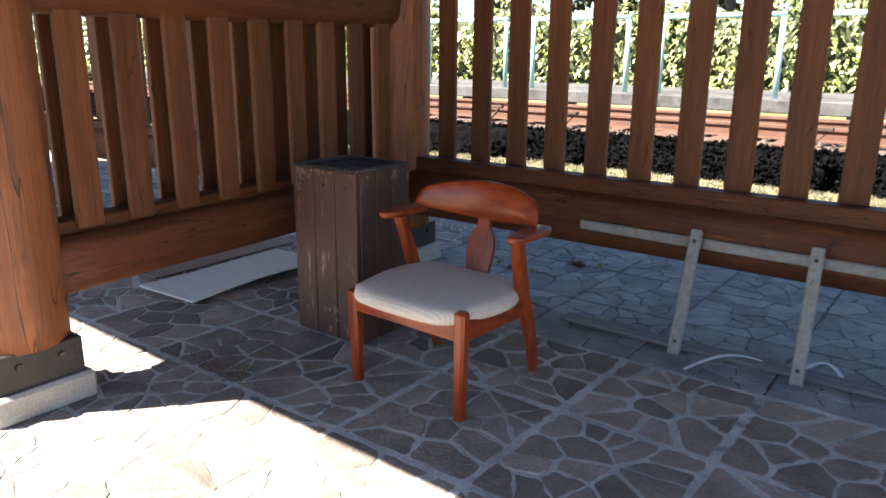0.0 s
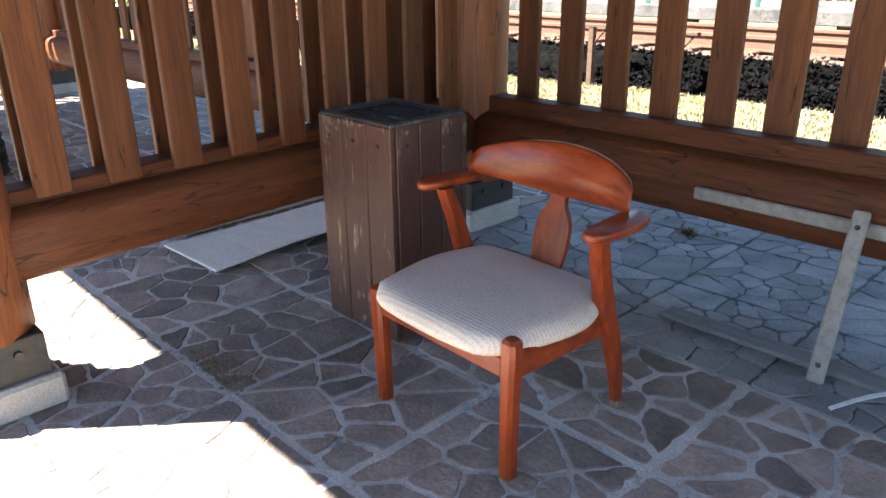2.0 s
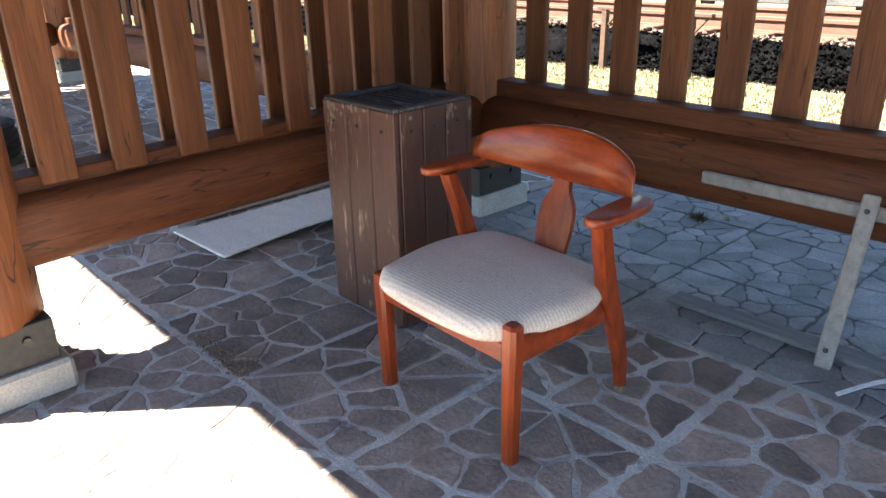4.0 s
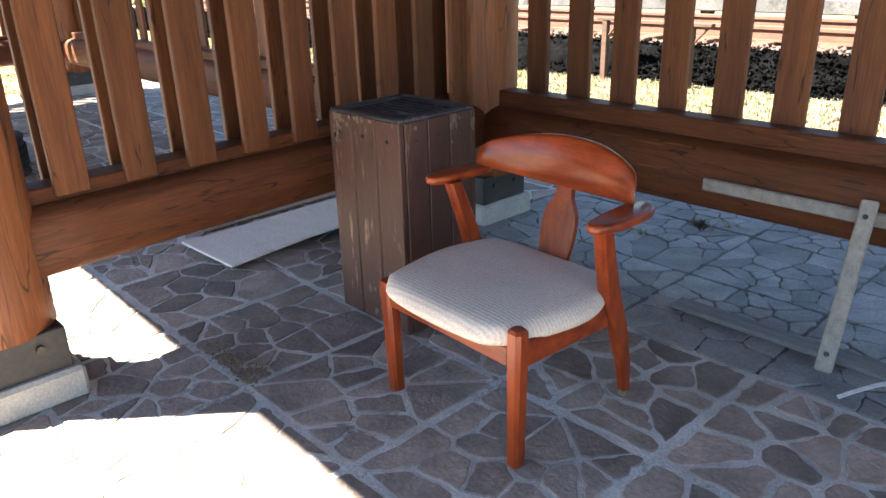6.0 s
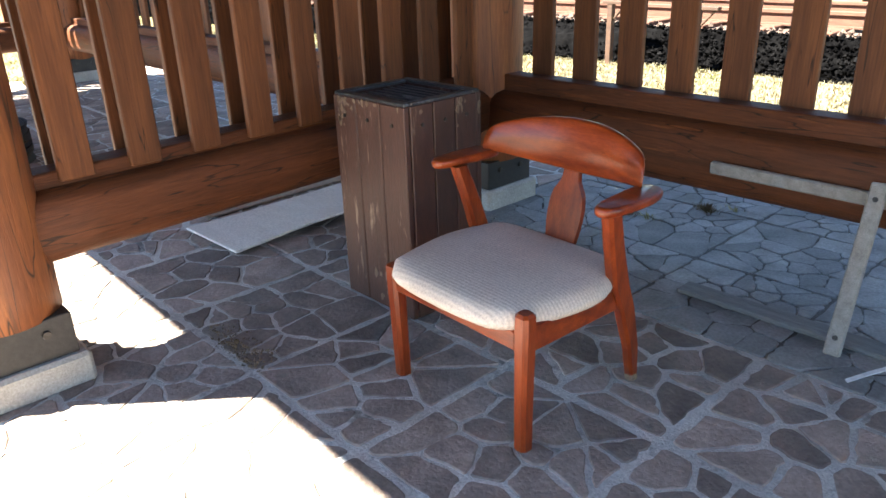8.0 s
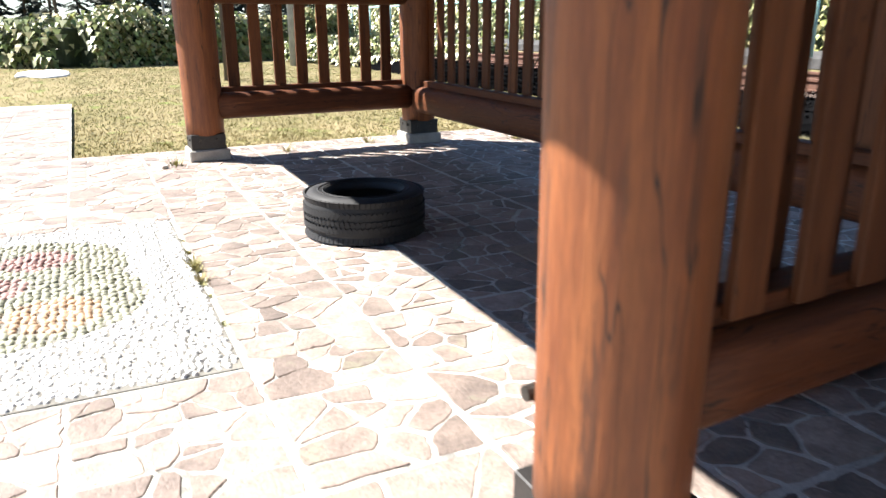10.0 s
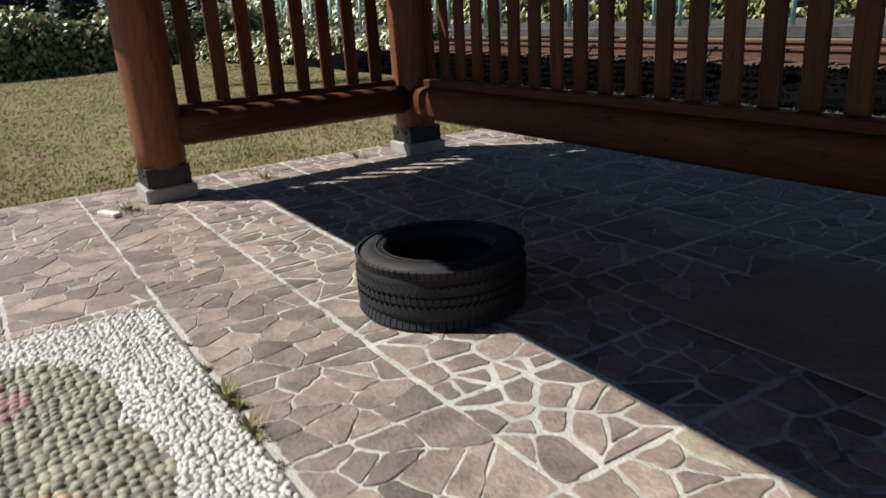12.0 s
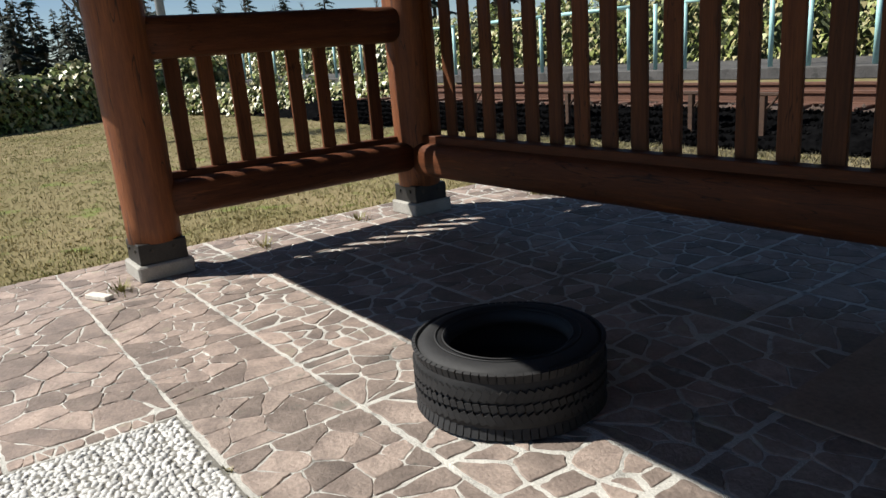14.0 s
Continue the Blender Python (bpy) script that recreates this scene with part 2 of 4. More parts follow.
def loft(rings, closed=True, caps=True):
    """A skin over rings of points, all of one length."""
    bm = bmesh.new()
    vs = [[bm.verts.new(p) for p in ring] for ring in rings]
    n = len(vs[0])
    for a, b in zip(vs, vs[1:]):
        for k in range(n if closed else n - 1):
            bm.faces.new((a[k], a[(k + 1) % n], b[(k + 1) % n], b[k]))
    if caps:
        bm.faces.new(list(reversed(vs[0])))
        bm.faces.new(vs[-1])
    bmesh.ops.recalc_face_normals(bm, faces=bm.faces)
    return bm


def tube(points, radius, n=10):
    """A round bar along points."""
    rings = []
    pts = [Vector(p) for p in points]
    for k, p in enumerate(pts):
        d = (pts[min(k + 1, len(pts) - 1)] - pts[max(k - 1, 0)]).normalized()
        u = d.cross(Vector((0.3, 0.9, 0.31))).normalized()
        v = d.cross(u)
        r = radius[k] if isinstance(radius, (list, tuple)) else radius
        rings.append([p + (u * math.cos(a) + v * math.sin(a)) * r for a in [2 * math.pi * q / n for q in range(n)]])
    return loft(rings)


def soup(name, verts, faces, mat, label, category, kind="stuff", smooth=False):
    me = bpy.data.meshes.new(name)
    me.from_pydata(verts, [], faces)
    me.materials.append(mat)
    if smooth:
        me.shade_smooth()
    return tagged(new(name, me), label, category, kind=kind)


# ---- ground ----
def ground_height(x, y):
    return -0.045 + 0.02 * noise.noise((x * 0.35, y * 0.35, 0.0))


def build_ground():
    bm = bmesh.new()
    xs = [-400, -200, -120, -70] + [-50 + 1.0 * k for k in range(64)] + [20, 50, 120, 300]
    ys = [-300, -120, -50, -25] + [-14 + 1.0 * k for k in range(34)] + [30, 60, 120, 300]
    grid = [[bm.verts.new((x, y, ground_height(x, y) if abs(x) < 60 and abs(y) < 60 else -0.05)) for y in ys] for x in xs]
    for i in range(len(xs) - 1):
        for j in range(len(ys) - 1):
            bm.faces.new((grid[i][j], grid[i + 1][j], grid[i + 1][j + 1], grid[i][j + 1]))
    ob = part("ground", bm, LAWN, None, "lawn of short dry and green grass", True)
    tagged(ob, "patchy lawn of short dry and green grass", "ground", kind="structure")


build_ground()

# Paved floor: a mortar bed, and crazy-paving stones set into it.
PATIO_X, PATIO_Y = (-9.1, 3.0), (-1.6, 4.52)
PATH_END = -14.2
bed = bmesh.new()
block(bed, ((PATIO_X[0] + PATIO_X[1]) / 2, (PATIO_Y[0] + PATIO_Y[1]) / 2, -0.06), (PATIO_X[1] - PATIO_X[0], PATIO_Y[1] - PATIO_Y[0], 0.122), 0)
block(bed, ((PATIO_X[0] + PATH_END) / 2 - 0.001, -0.69, -0.06), (PATIO_X[0] - PATH_END, 1.81, 0.120), 0)
floor = part("floor", bed, MORTAR)
tagged(floor, "terrace of brown crazy paving in pale mortar", "floor", kind="structure")

bed = box((0.05, 3.712, -0.0073), (5.9, 1.585, 0.018), 0)
tagged(part("joint_bed", bed, SOIL), "dirty dark joints under the grey slate strip", "floor", kind="structure")

# ---- shelter: posts, fences, roof ----
def log_rings(r, z0, z1, n=28, step=0.12, flat=0.0, seed=0):
    rings = []
    count = max(2, int((z1 - z0) / step) + 1)
    for k in range(count):
        z = z0 + (z1 - z0) * k / (count - 1)
        ring = []
        for q in range(n):
            a = 2 * math.pi * q / n
            w = 1 + 0.022 * noise.noise((math.cos(a) * 1.7 + seed, math.sin(a) * 1.7, z * 0.9)) + 0.006 * math.sin(7 * a + seed)
            taper = r + 0.012 * min(1.0, z / 1.3)
            ring.append((taper * w * math.cos(a), taper * w * math.sin(a), z))
        rings.append(ring)
    return rings


def timber_post(x, y, height, seed, label, r=0.160):
    t = thing("timber_post", (x, y, 0), label, "post", "posts of the shelter")
    part("concrete_pad", box((0, 0, 0.05), (0.345, 0.345, 0.104), 0.012), PAD, t, "rough grey concrete pad")
    shoe = part("steel_shoe", box((0, 0, 0.165), (0.292, 0.292, 0.135), 0.004), STEEL, t, "black steel shoe plate")
    for sx, sy in ((1, 0), (0, -1), (-1, 0), (0, 1)):
        for k in (-0.07, 0.07):
            px, py = (0.148 * sx, k) if sx else (k, 0.148 * sy)
            bm = bmesh.new()
            turn = Matrix.Rotation(radians(90), 4, "Y" if sx else "X")
            bmesh.ops.create_cone(bm, segments=8, radius1=0.014, radius2=0.012, depth=0.016, cap_ends=True,
                                  matrix=Matrix.Translation((px, py, 0.185)) @ turn)
            part("bolt", bm, BOLT, shoe)
    rings = log_rings(r, 0.225, height, seed=seed)
    rings.insert(0, [(p[0] * 0.88, p[1] * 0.88, 0.218) for p in rings[0]])
    part("log", loft(rings), POST, t, "orange-brown stained round log", True)
    bm = bmesh.new()
    bmesh.ops.create_cone(bm, segments=10, radius1=0.02, radius2=0.017, depth=0.03, cap_ends=True,
                          matrix=Matrix.Translation((-0.1, -r * 0.86, 0.44)) @ Matrix.Rotation(radians(90), 4, "X"))
    part("bolt", bm, BOLT, t, "dark bolt end")
    return t


P_MID, P_CORNER, P_END, P_BACK = (-2.82, 1.268), (-2.95, 3.46), (-8.56, 1.32), (-8.60, 3.40)
timber_post(*P_MID, 2.45, 1.3, "round stained log post on a bolted steel shoe and concrete pad")
timber_post(*P_CORNER, 2.45, 4.1, "round stained log corner post between two slatted fences")
timber_post(*P_END, 2.45, 7.7, "round stained log post beside the lawn")
timber_post(*P_BACK, 2.45, 9.2, "round stained log corner post beside the lawn")
timber_post(0.75, 3.46, 2.45, 11.0, "round stained log post of the shelter")
timber_post(0.75, 1.268, 2.45, 12.5, "round stained log post of the shelter")


def slat_mesh(width, thick, length, name="slat"):
    bm = box((0, 0, length / 2), (width, thick, length), 0.004)
    return mesh_of(name, bm, SLAT)


def rail_log(length, z0, z1, depth, seed):
    """A log laid along x, flattened above and below."""
    n, rings = 20, []
    zc, zh = (z0 + z1) / 2, (z1 - z0) / 2
    count = max(3, int(length / 0.25))
    for k in range(count + 1):
        x = length * k / count
        ring = []
        for q in range(n):
            a = 2 * math.pi * q / n
            c, s_ = math.cos(a), math.sin(a)
            e = 0.62
            px = math.copysign(abs(c) ** e, c) * depth / 2
            pz = math.copysign(abs(s_) ** e, s_) * zh
            w = 1 + 0.03 * noise.noise((x * 1.1, c + seed, s_))
            ring.append((x, px * w, zc + pz * (w if s_ < 0 else 1.0)))
        rings.append(ring)
    return loft(rings)


def slat_fence(name, a, b, slats, label, both=(), front=0.0, gap=0.05, low=(0.325, 0.565), cap=0.615, z0=0.60, z1=1.33, top=(1.315, 1.57), depth=0.24, width=0.112, cap_y=0.0, cap_w=0.10):
    """A fence from post a to post b: low log, cap board, slats at the distances given, and the top log."""
    dx, dy = b[0] - a[0], b[1] - a[1]
    length = math.hypot(dx, dy)
    t = thing(name, (a[0], a[1], 0), label, "fence", "fences of the shelter", math.degrees(math.atan2(dy, dx)))
    low_bm = rail_log(length - 2 * gap, low[0], low[1], depth, a[0])
    bmesh.ops.translate(low_bm, vec=(gap, 0, 0), verts=low_bm.verts)
    part("low_beam", low_bm, BEAM_X, t, "heavy stained log beam", True)
    part("cap_board", box((length / 2, cap_y, (low[1] + cap) / 2 - 0.01), (length - 2 * gap, cap_w, 0.02 + cap - low[1] + 0.004), 0.005), BEAM_X, t, "narrow cap board")
    top_bm = rail_log(length - 2 * gap, top[0], top[1], depth * 0.9, a[1])
    bmesh.ops.translate(top_bm, vec=(gap, 0, 0), verts=top_bm.verts)
    part("top_beam", top_bm, BEAM_X, t, "heavy stained log beam", True)
    me = slat_mesh(width, 0.026, z1 - z0)
    for k, d in enumerate(slats):
        piece("slat", me, t, pose(d, front, z0 + random.uniform(-0.004, 0.004), 0, random.uniform(-0.25, 0.25), 0))
    for d in both:
        piece("slat", me, t, pose(d, -front, z0 + random.uniform(-0.004, 0.004), 0, random.uniform(-0.25, 0.25), 0))
    return t


# Partition between the two bays: slats nailed on both faces, staggered.
slat_fence("slat_fence", P_MID, P_CORNER, [0.272 + 0.2108 * k for k in range(9)],
           "brown stained fence with slats on both faces", both=[0.285 + 0.2098 * k for k in range(9)], front=-0.064, width=0.100, z0=0.585, low=(0.355, 0.575))
# Long back fence, in two bays on one line.
slat_fence("slat_fence", P_CORNER, (0.75, 3.46), [0.303 + 0.2227 * k for k in range(15)],
           "brown stained back fence with upright slats", front=0.045, z0=0.61, low=(0.305, 0.565), cap=0.630, z1=1.76, top=(1.745, 1.98))
slat_fence("slat_fence", P_BACK, P_CORNER, [0.185 + 0.2144 * k for k in range(25)],
           "long brown stained back fence with upright slats", front=0.06, z0=0.60, low=(0.305, 0.565), z1=1.76, top=(1.745, 1.98))
slat_fence("slat_fence", P_END, P_BACK, [0.298 + 0.2090 * k for k in range(8)],
           "brown stained end fence beside the lawn", front=0.05, cap_y=0.05, cap_w=0.075, z0=0.61, width=0.102, low=(0.345, 0.575))


def build_roof():
    # Eaves 2.2 m up, a low ridge along x.
    x0, x1, y1, ze, zr = -9.42, 1.1, 4.35, 2.2, 3.3
    ym = 2.15
    th = 0.09
    # The front eave runs slightly out of square.
    bm = loft([[(x, y0, ze), (x, ym, zr), (x, y1, ze), (x, y1, ze + th), (x, ym, zr + th), (x, y0, ze + th)] for x, y0 in ((x0, 0.37), (x1, 0.22))])
    roof = part("roof", bm, ROOFING)
    tagged(roof, "plain boarded roof over the shelter", "roof", kind="structure")
    for k in range(2):
        y = (1.29, 3.46)[k]
        bm = rail_log(10.1, 2.36, 2.58, 0.2, k * 3.0)
        bmesh.ops.translate(bm, vec=(-9.1, y, 0), verts=bm.verts)
        tagged(part("roof_beam", bm, BEAM_X, None, "", True), "stained log beam carrying the roof", "beam", kind="structure")


build_roof()


# ---- the chair ----
def rounded_slab(outline, z0, z1, bevel=0.01, segs=2):
    bm = bmesh.new()
    vs = [bm.verts.new((x, y, z0)) for x, y in outline]
    f = bm.faces.new(vs)
    ext = bmesh.ops.extrude_face_region(bm, geom=[f])
    bmesh.ops.translate(bm, vec=(0, 0, z1 - z0), verts=[v for v in ext["geom"] if isinstance(v, bmesh.types.BMVert)])
    bmesh.ops.recalc_face_normals(bm, faces=bm.faces)
    flat = [e for e in bm.edges if abs(e.verts[0].co.z - e.verts[1].co.z) < 1e-6]
    bmesh.ops.bevel(bm, geom=flat, offset=bevel, segments=segs, affect="EDGES", profile=0.5)
    return bm


def bar(sections):
    """A bar with a rectangular section, lofted through (x, y, z, width, depth)."""
    rings = []
    for x, y, z, w, d in sections:
        c = 0.22 * min(w, d)
        hw, hd = w / 2, d / 2
        rings.append([(x + px, y + py, z) for px, py in ((-hw + c, -hd), (hw - c, -hd), (hw, -hd + c), (hw, hd - c), (hw - c, hd), (-hw + c, hd), (-hw, hd - c), (-hw, -hd + c))])
    return loft(rings)


def armchair():
    t = thing("armchair", (-1.752, 2.30, 0.0065), "varnished reddish wooden armchair with a beige ribbed seat", "chair", turn=-2.0)
    # Seat cushion: a domed pad, widest at its middle, with rounded corners.
    bm = bmesh.new()
    nu, nv = 26, 24

    def spot(u, v):
        half = 0.240 + 0.046 * math.sin(math.pi * v ** 1.25) - 0.012 * max(0.0, v - 0.6)
        y = -0.258 + 0.468 * v - 0.022 * (1 - u * u) * (1 - v) ** 2 + 0.012 * (1 - u * u) * v ** 3
        corner = max(0.0, abs(u) - 0.68) / 0.32
        y += corner ** 2.2 * (0.045 * (1 - v) ** 5 - 0.075 * v ** 5)
        return u * half, y

    top = []
    for j in range(nv + 1):
        row = []
        for i in range(nu + 1):
            u, v = math.sin((-1 + 2 * i / nu) * math.pi / 2), 0.5 - 0.5 * math.cos(math.pi * j / nv)
            rim = min((1 - abs(u)) * 0.27, v * 0.47, (1 - v) * 0.47)
            z = 0.350 + 0.027 * math.sqrt(min(1.0, rim / 0.022)) + 0.024 * (1 - math.exp(-rim * 15))
            row.append(bm.verts.new((*spot(u, v), z)))
        top.append(row)
    for j in range(nv):
        for i in range(nu):
            bm.faces.new((top[j][i], top[j][i + 1], top[j + 1][i + 1], top[j + 1][i]))
    rim = [e for e in bm.edges if e.is_boundary]
    ext = bmesh.ops.extrude_edge_only(bm, edges=rim)
    for g in ext["geom"]:
        if isinstance(g, bmesh.types.BMVert):
            g.co = (g.co.x * 0.975, g.co.y * 0.975, g.co.z - 0.014)
    bmesh.ops.holes_fill(bm, edges=[e for e in bm.edges if e.is_boundary])
    bmesh.ops.recalc_face_normals(bm, faces=bm.faces)
    part("seat", bm, CLOTH, t, "domed beige ribbed cloth seat", True)
    # Seat rails under the cushion.
    part("front_rail", bar_between((-0.232, -0.212, 0.308), (0.232, -0.212, 0.308), 0.026, 0.056), CHAIR, t)
    part("back_rail", bar_between((-0.225, 0.168, 0.308), (0.225, 0.168, 0.308), 0.024, 0.055), CHAIR, t)
    for s_ in (-1, 1):
        part("side_rail", bar_between((s_ * 0.246, -0.205, 0.312), (s_ * 0.246, 0.135, 0.306), 0.026, 0.074), CHAIR, t)
        part("front_leg", bar([(s_ * 0.243, -0.205, 0.0, 0.040, 0.040), (s_ * 0.246, -0.207, 0.2, 0.042, 0.043), (s_ * 0.249, -0.208, 0.345, 0.046, 0.046),
                               (s_ * 0.249, -0.208, 0.378 if s_ > 0 else 0.352, 0.044, 0.044), (s_ * 0.249, -0.208, 0.386 if s_ > 0 else 0.356, 0.030, 0.030)]), CHAIR_UP, t)
        tip = 0.282 if s_ > 0 else 0.262
        leg = part("back_leg", bar([(s_ * 0.240, 0.252, 0.0, 0.028, 0.030), (s_ * 0.246, 0.226, 0.12, 0.034, 0.044), (s_ * 0.251, 0.178, 0.26, 0.036, 0.060),
                                    (s_ * 0.256, 0.137, 0.34, 0.038, 0.066), (s_ * (tip - 0.011), 0.085, 0.48, 0.038, 0.054), (s_ * tip, 0.052, 0.582, 0.038, 0.048)]), CHAIR_UP, t)
        if s_ > 0:
            part("worn_foot", bar([(s_ * 0.240, 0.2525, -0.001, 0.029, 0.031), (s_ * 0.2412, 0.247, 0.022, 0.030, 0.034)]), CHIP, leg, "bare wood at the scuffed foot")
        # Arm: a flat paddle with a round front, broader towards the back.
        outline = []
        for k in range(32):
            a = 2 * math.pi * k / 32
            c, q = math.cos(a), math.sin(a)
            yy = 0.106 + 0.120 * math.copysign(abs(q) ** 0.7, q)
            half = 0.041 + 0.006 * (yy - 0.106) / 0.12
            outline.append((s_ * (0.296 - 0.35 * max(0.0, yy - 0.06) ** 2 + half * math.copysign(abs(c) ** 0.7, c)), yy))
        if s_ < 0:
            outline.reverse()
        part("arm", rounded_slab(outline, 0.578, 0.604, 0.010, segs=3), CHAIR, t, "", True)
    # Backrest: a shallow curved board with an arched top, standing on the ends of the arms.
    rings = []
    n = 36
    for k in range(n + 1):
        u = math.sin((-1 + 2 * k / n) * math.pi / 2)
        x, y = 0.276 * u, 0.258 - 0.078 * u * u
        nx, ny = 0.6 * u, -1.0
        fall = max(0.0, 1 - abs(u) ** 34) ** 0.5
        top_z = 0.622 + (0.052 + 0.043 * (1 - abs(u) ** 2.2)) * fall
        low_z = 0.602 - 0.026 * (1 - u * u) ** 1.3
        th = 0.0125
        ring = []
        for z, d in ((low_z, -th * 0.5), (low_z + 0.005, -th), (top_z - 0.007, -th), (top_z, -th * 0.45), (top_z, th * 0.45), (top_z - 0.007, th), (low_z + 0.005, th), (low_z, th * 0.5)):
            ring.append((x + nx * d, y + 0.024 * (z - 0.6) / 0.12 + ny * d, z))
        rings.append(ring)
    bm = loft(rings)
    part("backrest", bm, CHAIR, t, "curved backrest board with an arched top", True)
    # Vase-shaped splat: a narrow neck under the backrest, wide shoulders, tapering a little to the seat.
    rings = []
    for k in range(19):
        f = k / 18
        z = 0.335 + 0.255 * f
        swell = 1 / (1 + math.exp((f - 0.78) / 0.035))
        half = 0.027 + swell * (0.019 + 0.014 * math.sin(math.pi * min(1.0, max(0.0, f / 0.95))) ** 1.5)
        y = 0.196 + 0.060 * f
        rings.append([(-half, y - 0.008, z), (half, y - 0.008, z), (half, y + 0.008, z), (-half, y + 0.008, z)])
    part("splat", loft(rings), CHAIR_UP, t, "vase-shaped back splat")
    return t


def bar_between(a, b, w, h):
    a, b = Vector(a), Vector(b)
    d = b - a
    m = Matrix.Translation((a + b) / 2) @ d.to_track_quat("X", "Z").to_matrix().to_4x4()
    return box((0, 0, 0), (d.length, w, h), 0.005, m)


armchair()


# ---- the wooden bin ----
def wooden_bin():
    w, d, h = 0.37, 0.335, 0.728
    t = thing("litter_bin", (-2.405, 2.505, 0.006), "square dark brown plank bin with a metal grate on top", "bin")
    part("liner", box((0, 0, h / 2 - 0.02), (w - 0.05, d - 0.05, h - 0.06), 0.003), BINTOP, t, "dark metal liner")
    for side in range(4):
        run = w if side % 2 == 0 else d
        off = (d if side % 2 == 0 else w) / 2 - 0.011
        count = 3
        pw = (run - (0.0 if side % 2 == 0 else 0.046)) / count
        me = mesh_of("plank", box((0, 0, h / 2), (pw - 0.004, 0.022, h - 0.004), 0.003), BIN)
        for k in range(count):
            plank = piece("plank", me, t, pose(0, 0, 0, 0, 0, 90 * side) @ pose(-run / 2 + (0.0 if side % 2 == 0 else 0.023) + pw * (k + 0.5), -off, random.uniform(-0.001, 0.001)))
            bm = bmesh.new()
            bmesh.ops.create_cone(bm, segments=8, radius1=0.007, radius2=0.006, depth=0.006, cap_ends=True,
                                  matrix=Matrix.Translation((0, -0.013, h - 0.065)) @ Matrix.Rotation(radians(90), 4, "X"))
            part("screw", bm, BOLT, plank)
    rim = bmesh.new()
    for cx, cy, sx, sy in ((0, -d / 2 + 0.019, w - 0.008, 0.03), (0, d / 2 - 0.019, w - 0.008, 0.03), (-w / 2 + 0.019, 0, 0.03, d - 0.07), (w / 2 - 0.019, 0, 0.03, d - 0.07)):
        block(rim, (cx, cy, h + 0.002), (sx, sy, 0.012), 0.003)
    part("rim", rim, BINTOP, t, "dark worn metal rim")
    part("tray", box((0, 0, h - 0.030), (w - 0.07, d - 0.07, 0.012), 0), STEEL, t, "sunken wet ash tray")
    me = mesh_of("grate_bar", box((0, 0, 0), (w - 0.13, 0.009, 0.012), 0.001), BINTOP)
    for k in range(7):
        piece("grate_bar", me, t, pose(0, -d / 2 + 0.075 + (d - 0.15) * k / 6, h - 0.008))


    # Chips where the paint has come off, near the top and bottom edges.
    rnd = random.Random(3)
    spots_ = [(0, rnd.gauss(-0.135, 0.028), h - abs(rnd.gauss(0.03, 0.055))) for _ in range(20)] + [(0, rnd.uniform(-0.17, 0.17), h - 0.012) for _ in range(6)]
    spots_ += [(0, rnd.uniform(-0.17, 0.1), rnd.uniform(0.02, 0.13)) for _ in range(9)] + [(1, rnd.gauss(0.08, 0.05), h - abs(rnd.gauss(0.03, 0.04))) for _ in range(10)]
    for side, along, z in spots_:
        along, z = max(-0.155, min(0.155, along)), max(0.02, min(h - 0.012, z))
        s_, tall = rnd.uniform(0.004, 0.011), rnd.uniform(0.006, 0.026)
        ring = [(along + s_ * math.cos(a) * rnd.uniform(0.5, 1.2), z + tall * math.sin(a) * rnd.uniform(0.4, 1.0)) for a in [2 * math.pi * q / 7 for q in range(7)]]
        if side == 0:
            rings = [[(u, -d / 2 + 0.001, v) for u, v in ring], [(u, -d / 2 - 0.0012, v) for u, v in ring]]
        else:
            rings = [[(w / 2 - 0.001, u, v) for u, v in ring], [(w / 2 + 0.0012, u, v) for u, v in ring]]
        part("paint_chip", loft(rings), CHIP, t, "bare grey-brown wood where paint has flaked")


wooden_bin()


# ---- board and battens on the floor ----
def floor_board():
    t = thing("board", (-3.42, 2.65, 0.006), "pale worn sheet of board lying on the paving", "board", turn=2.0)
    bm = box((0, 0, 0.009), (0.44, 0.93, 0.012), 0.003)
    bmesh.ops.subdivide_edges(bm, edges=[e for e in bm.edges if e.calc_length() > 0.3], cuts=6, use_grid_fill=True)
    for v in bm.verts:
        v.co.z += 0.030 * max(0.0, math.cos(v.co.y * 3.2)) * max(0.0, 0.35 + v.co.x * 3) + 0.02 * max(0.0, -v.co.y * 2 - 0.55)
    part("sheet", bm, BOARD, t)


floor_board()

t = thing("floor_sheet", (-4.36, 2.81, 0.006), "thin dark brown sheet lying on the shaded paving", "sheet", turn=1.0)
part("sheet", box((0, 0, 0.006), (1.3, 1.0, 0.009), 0.003), PLY, t)


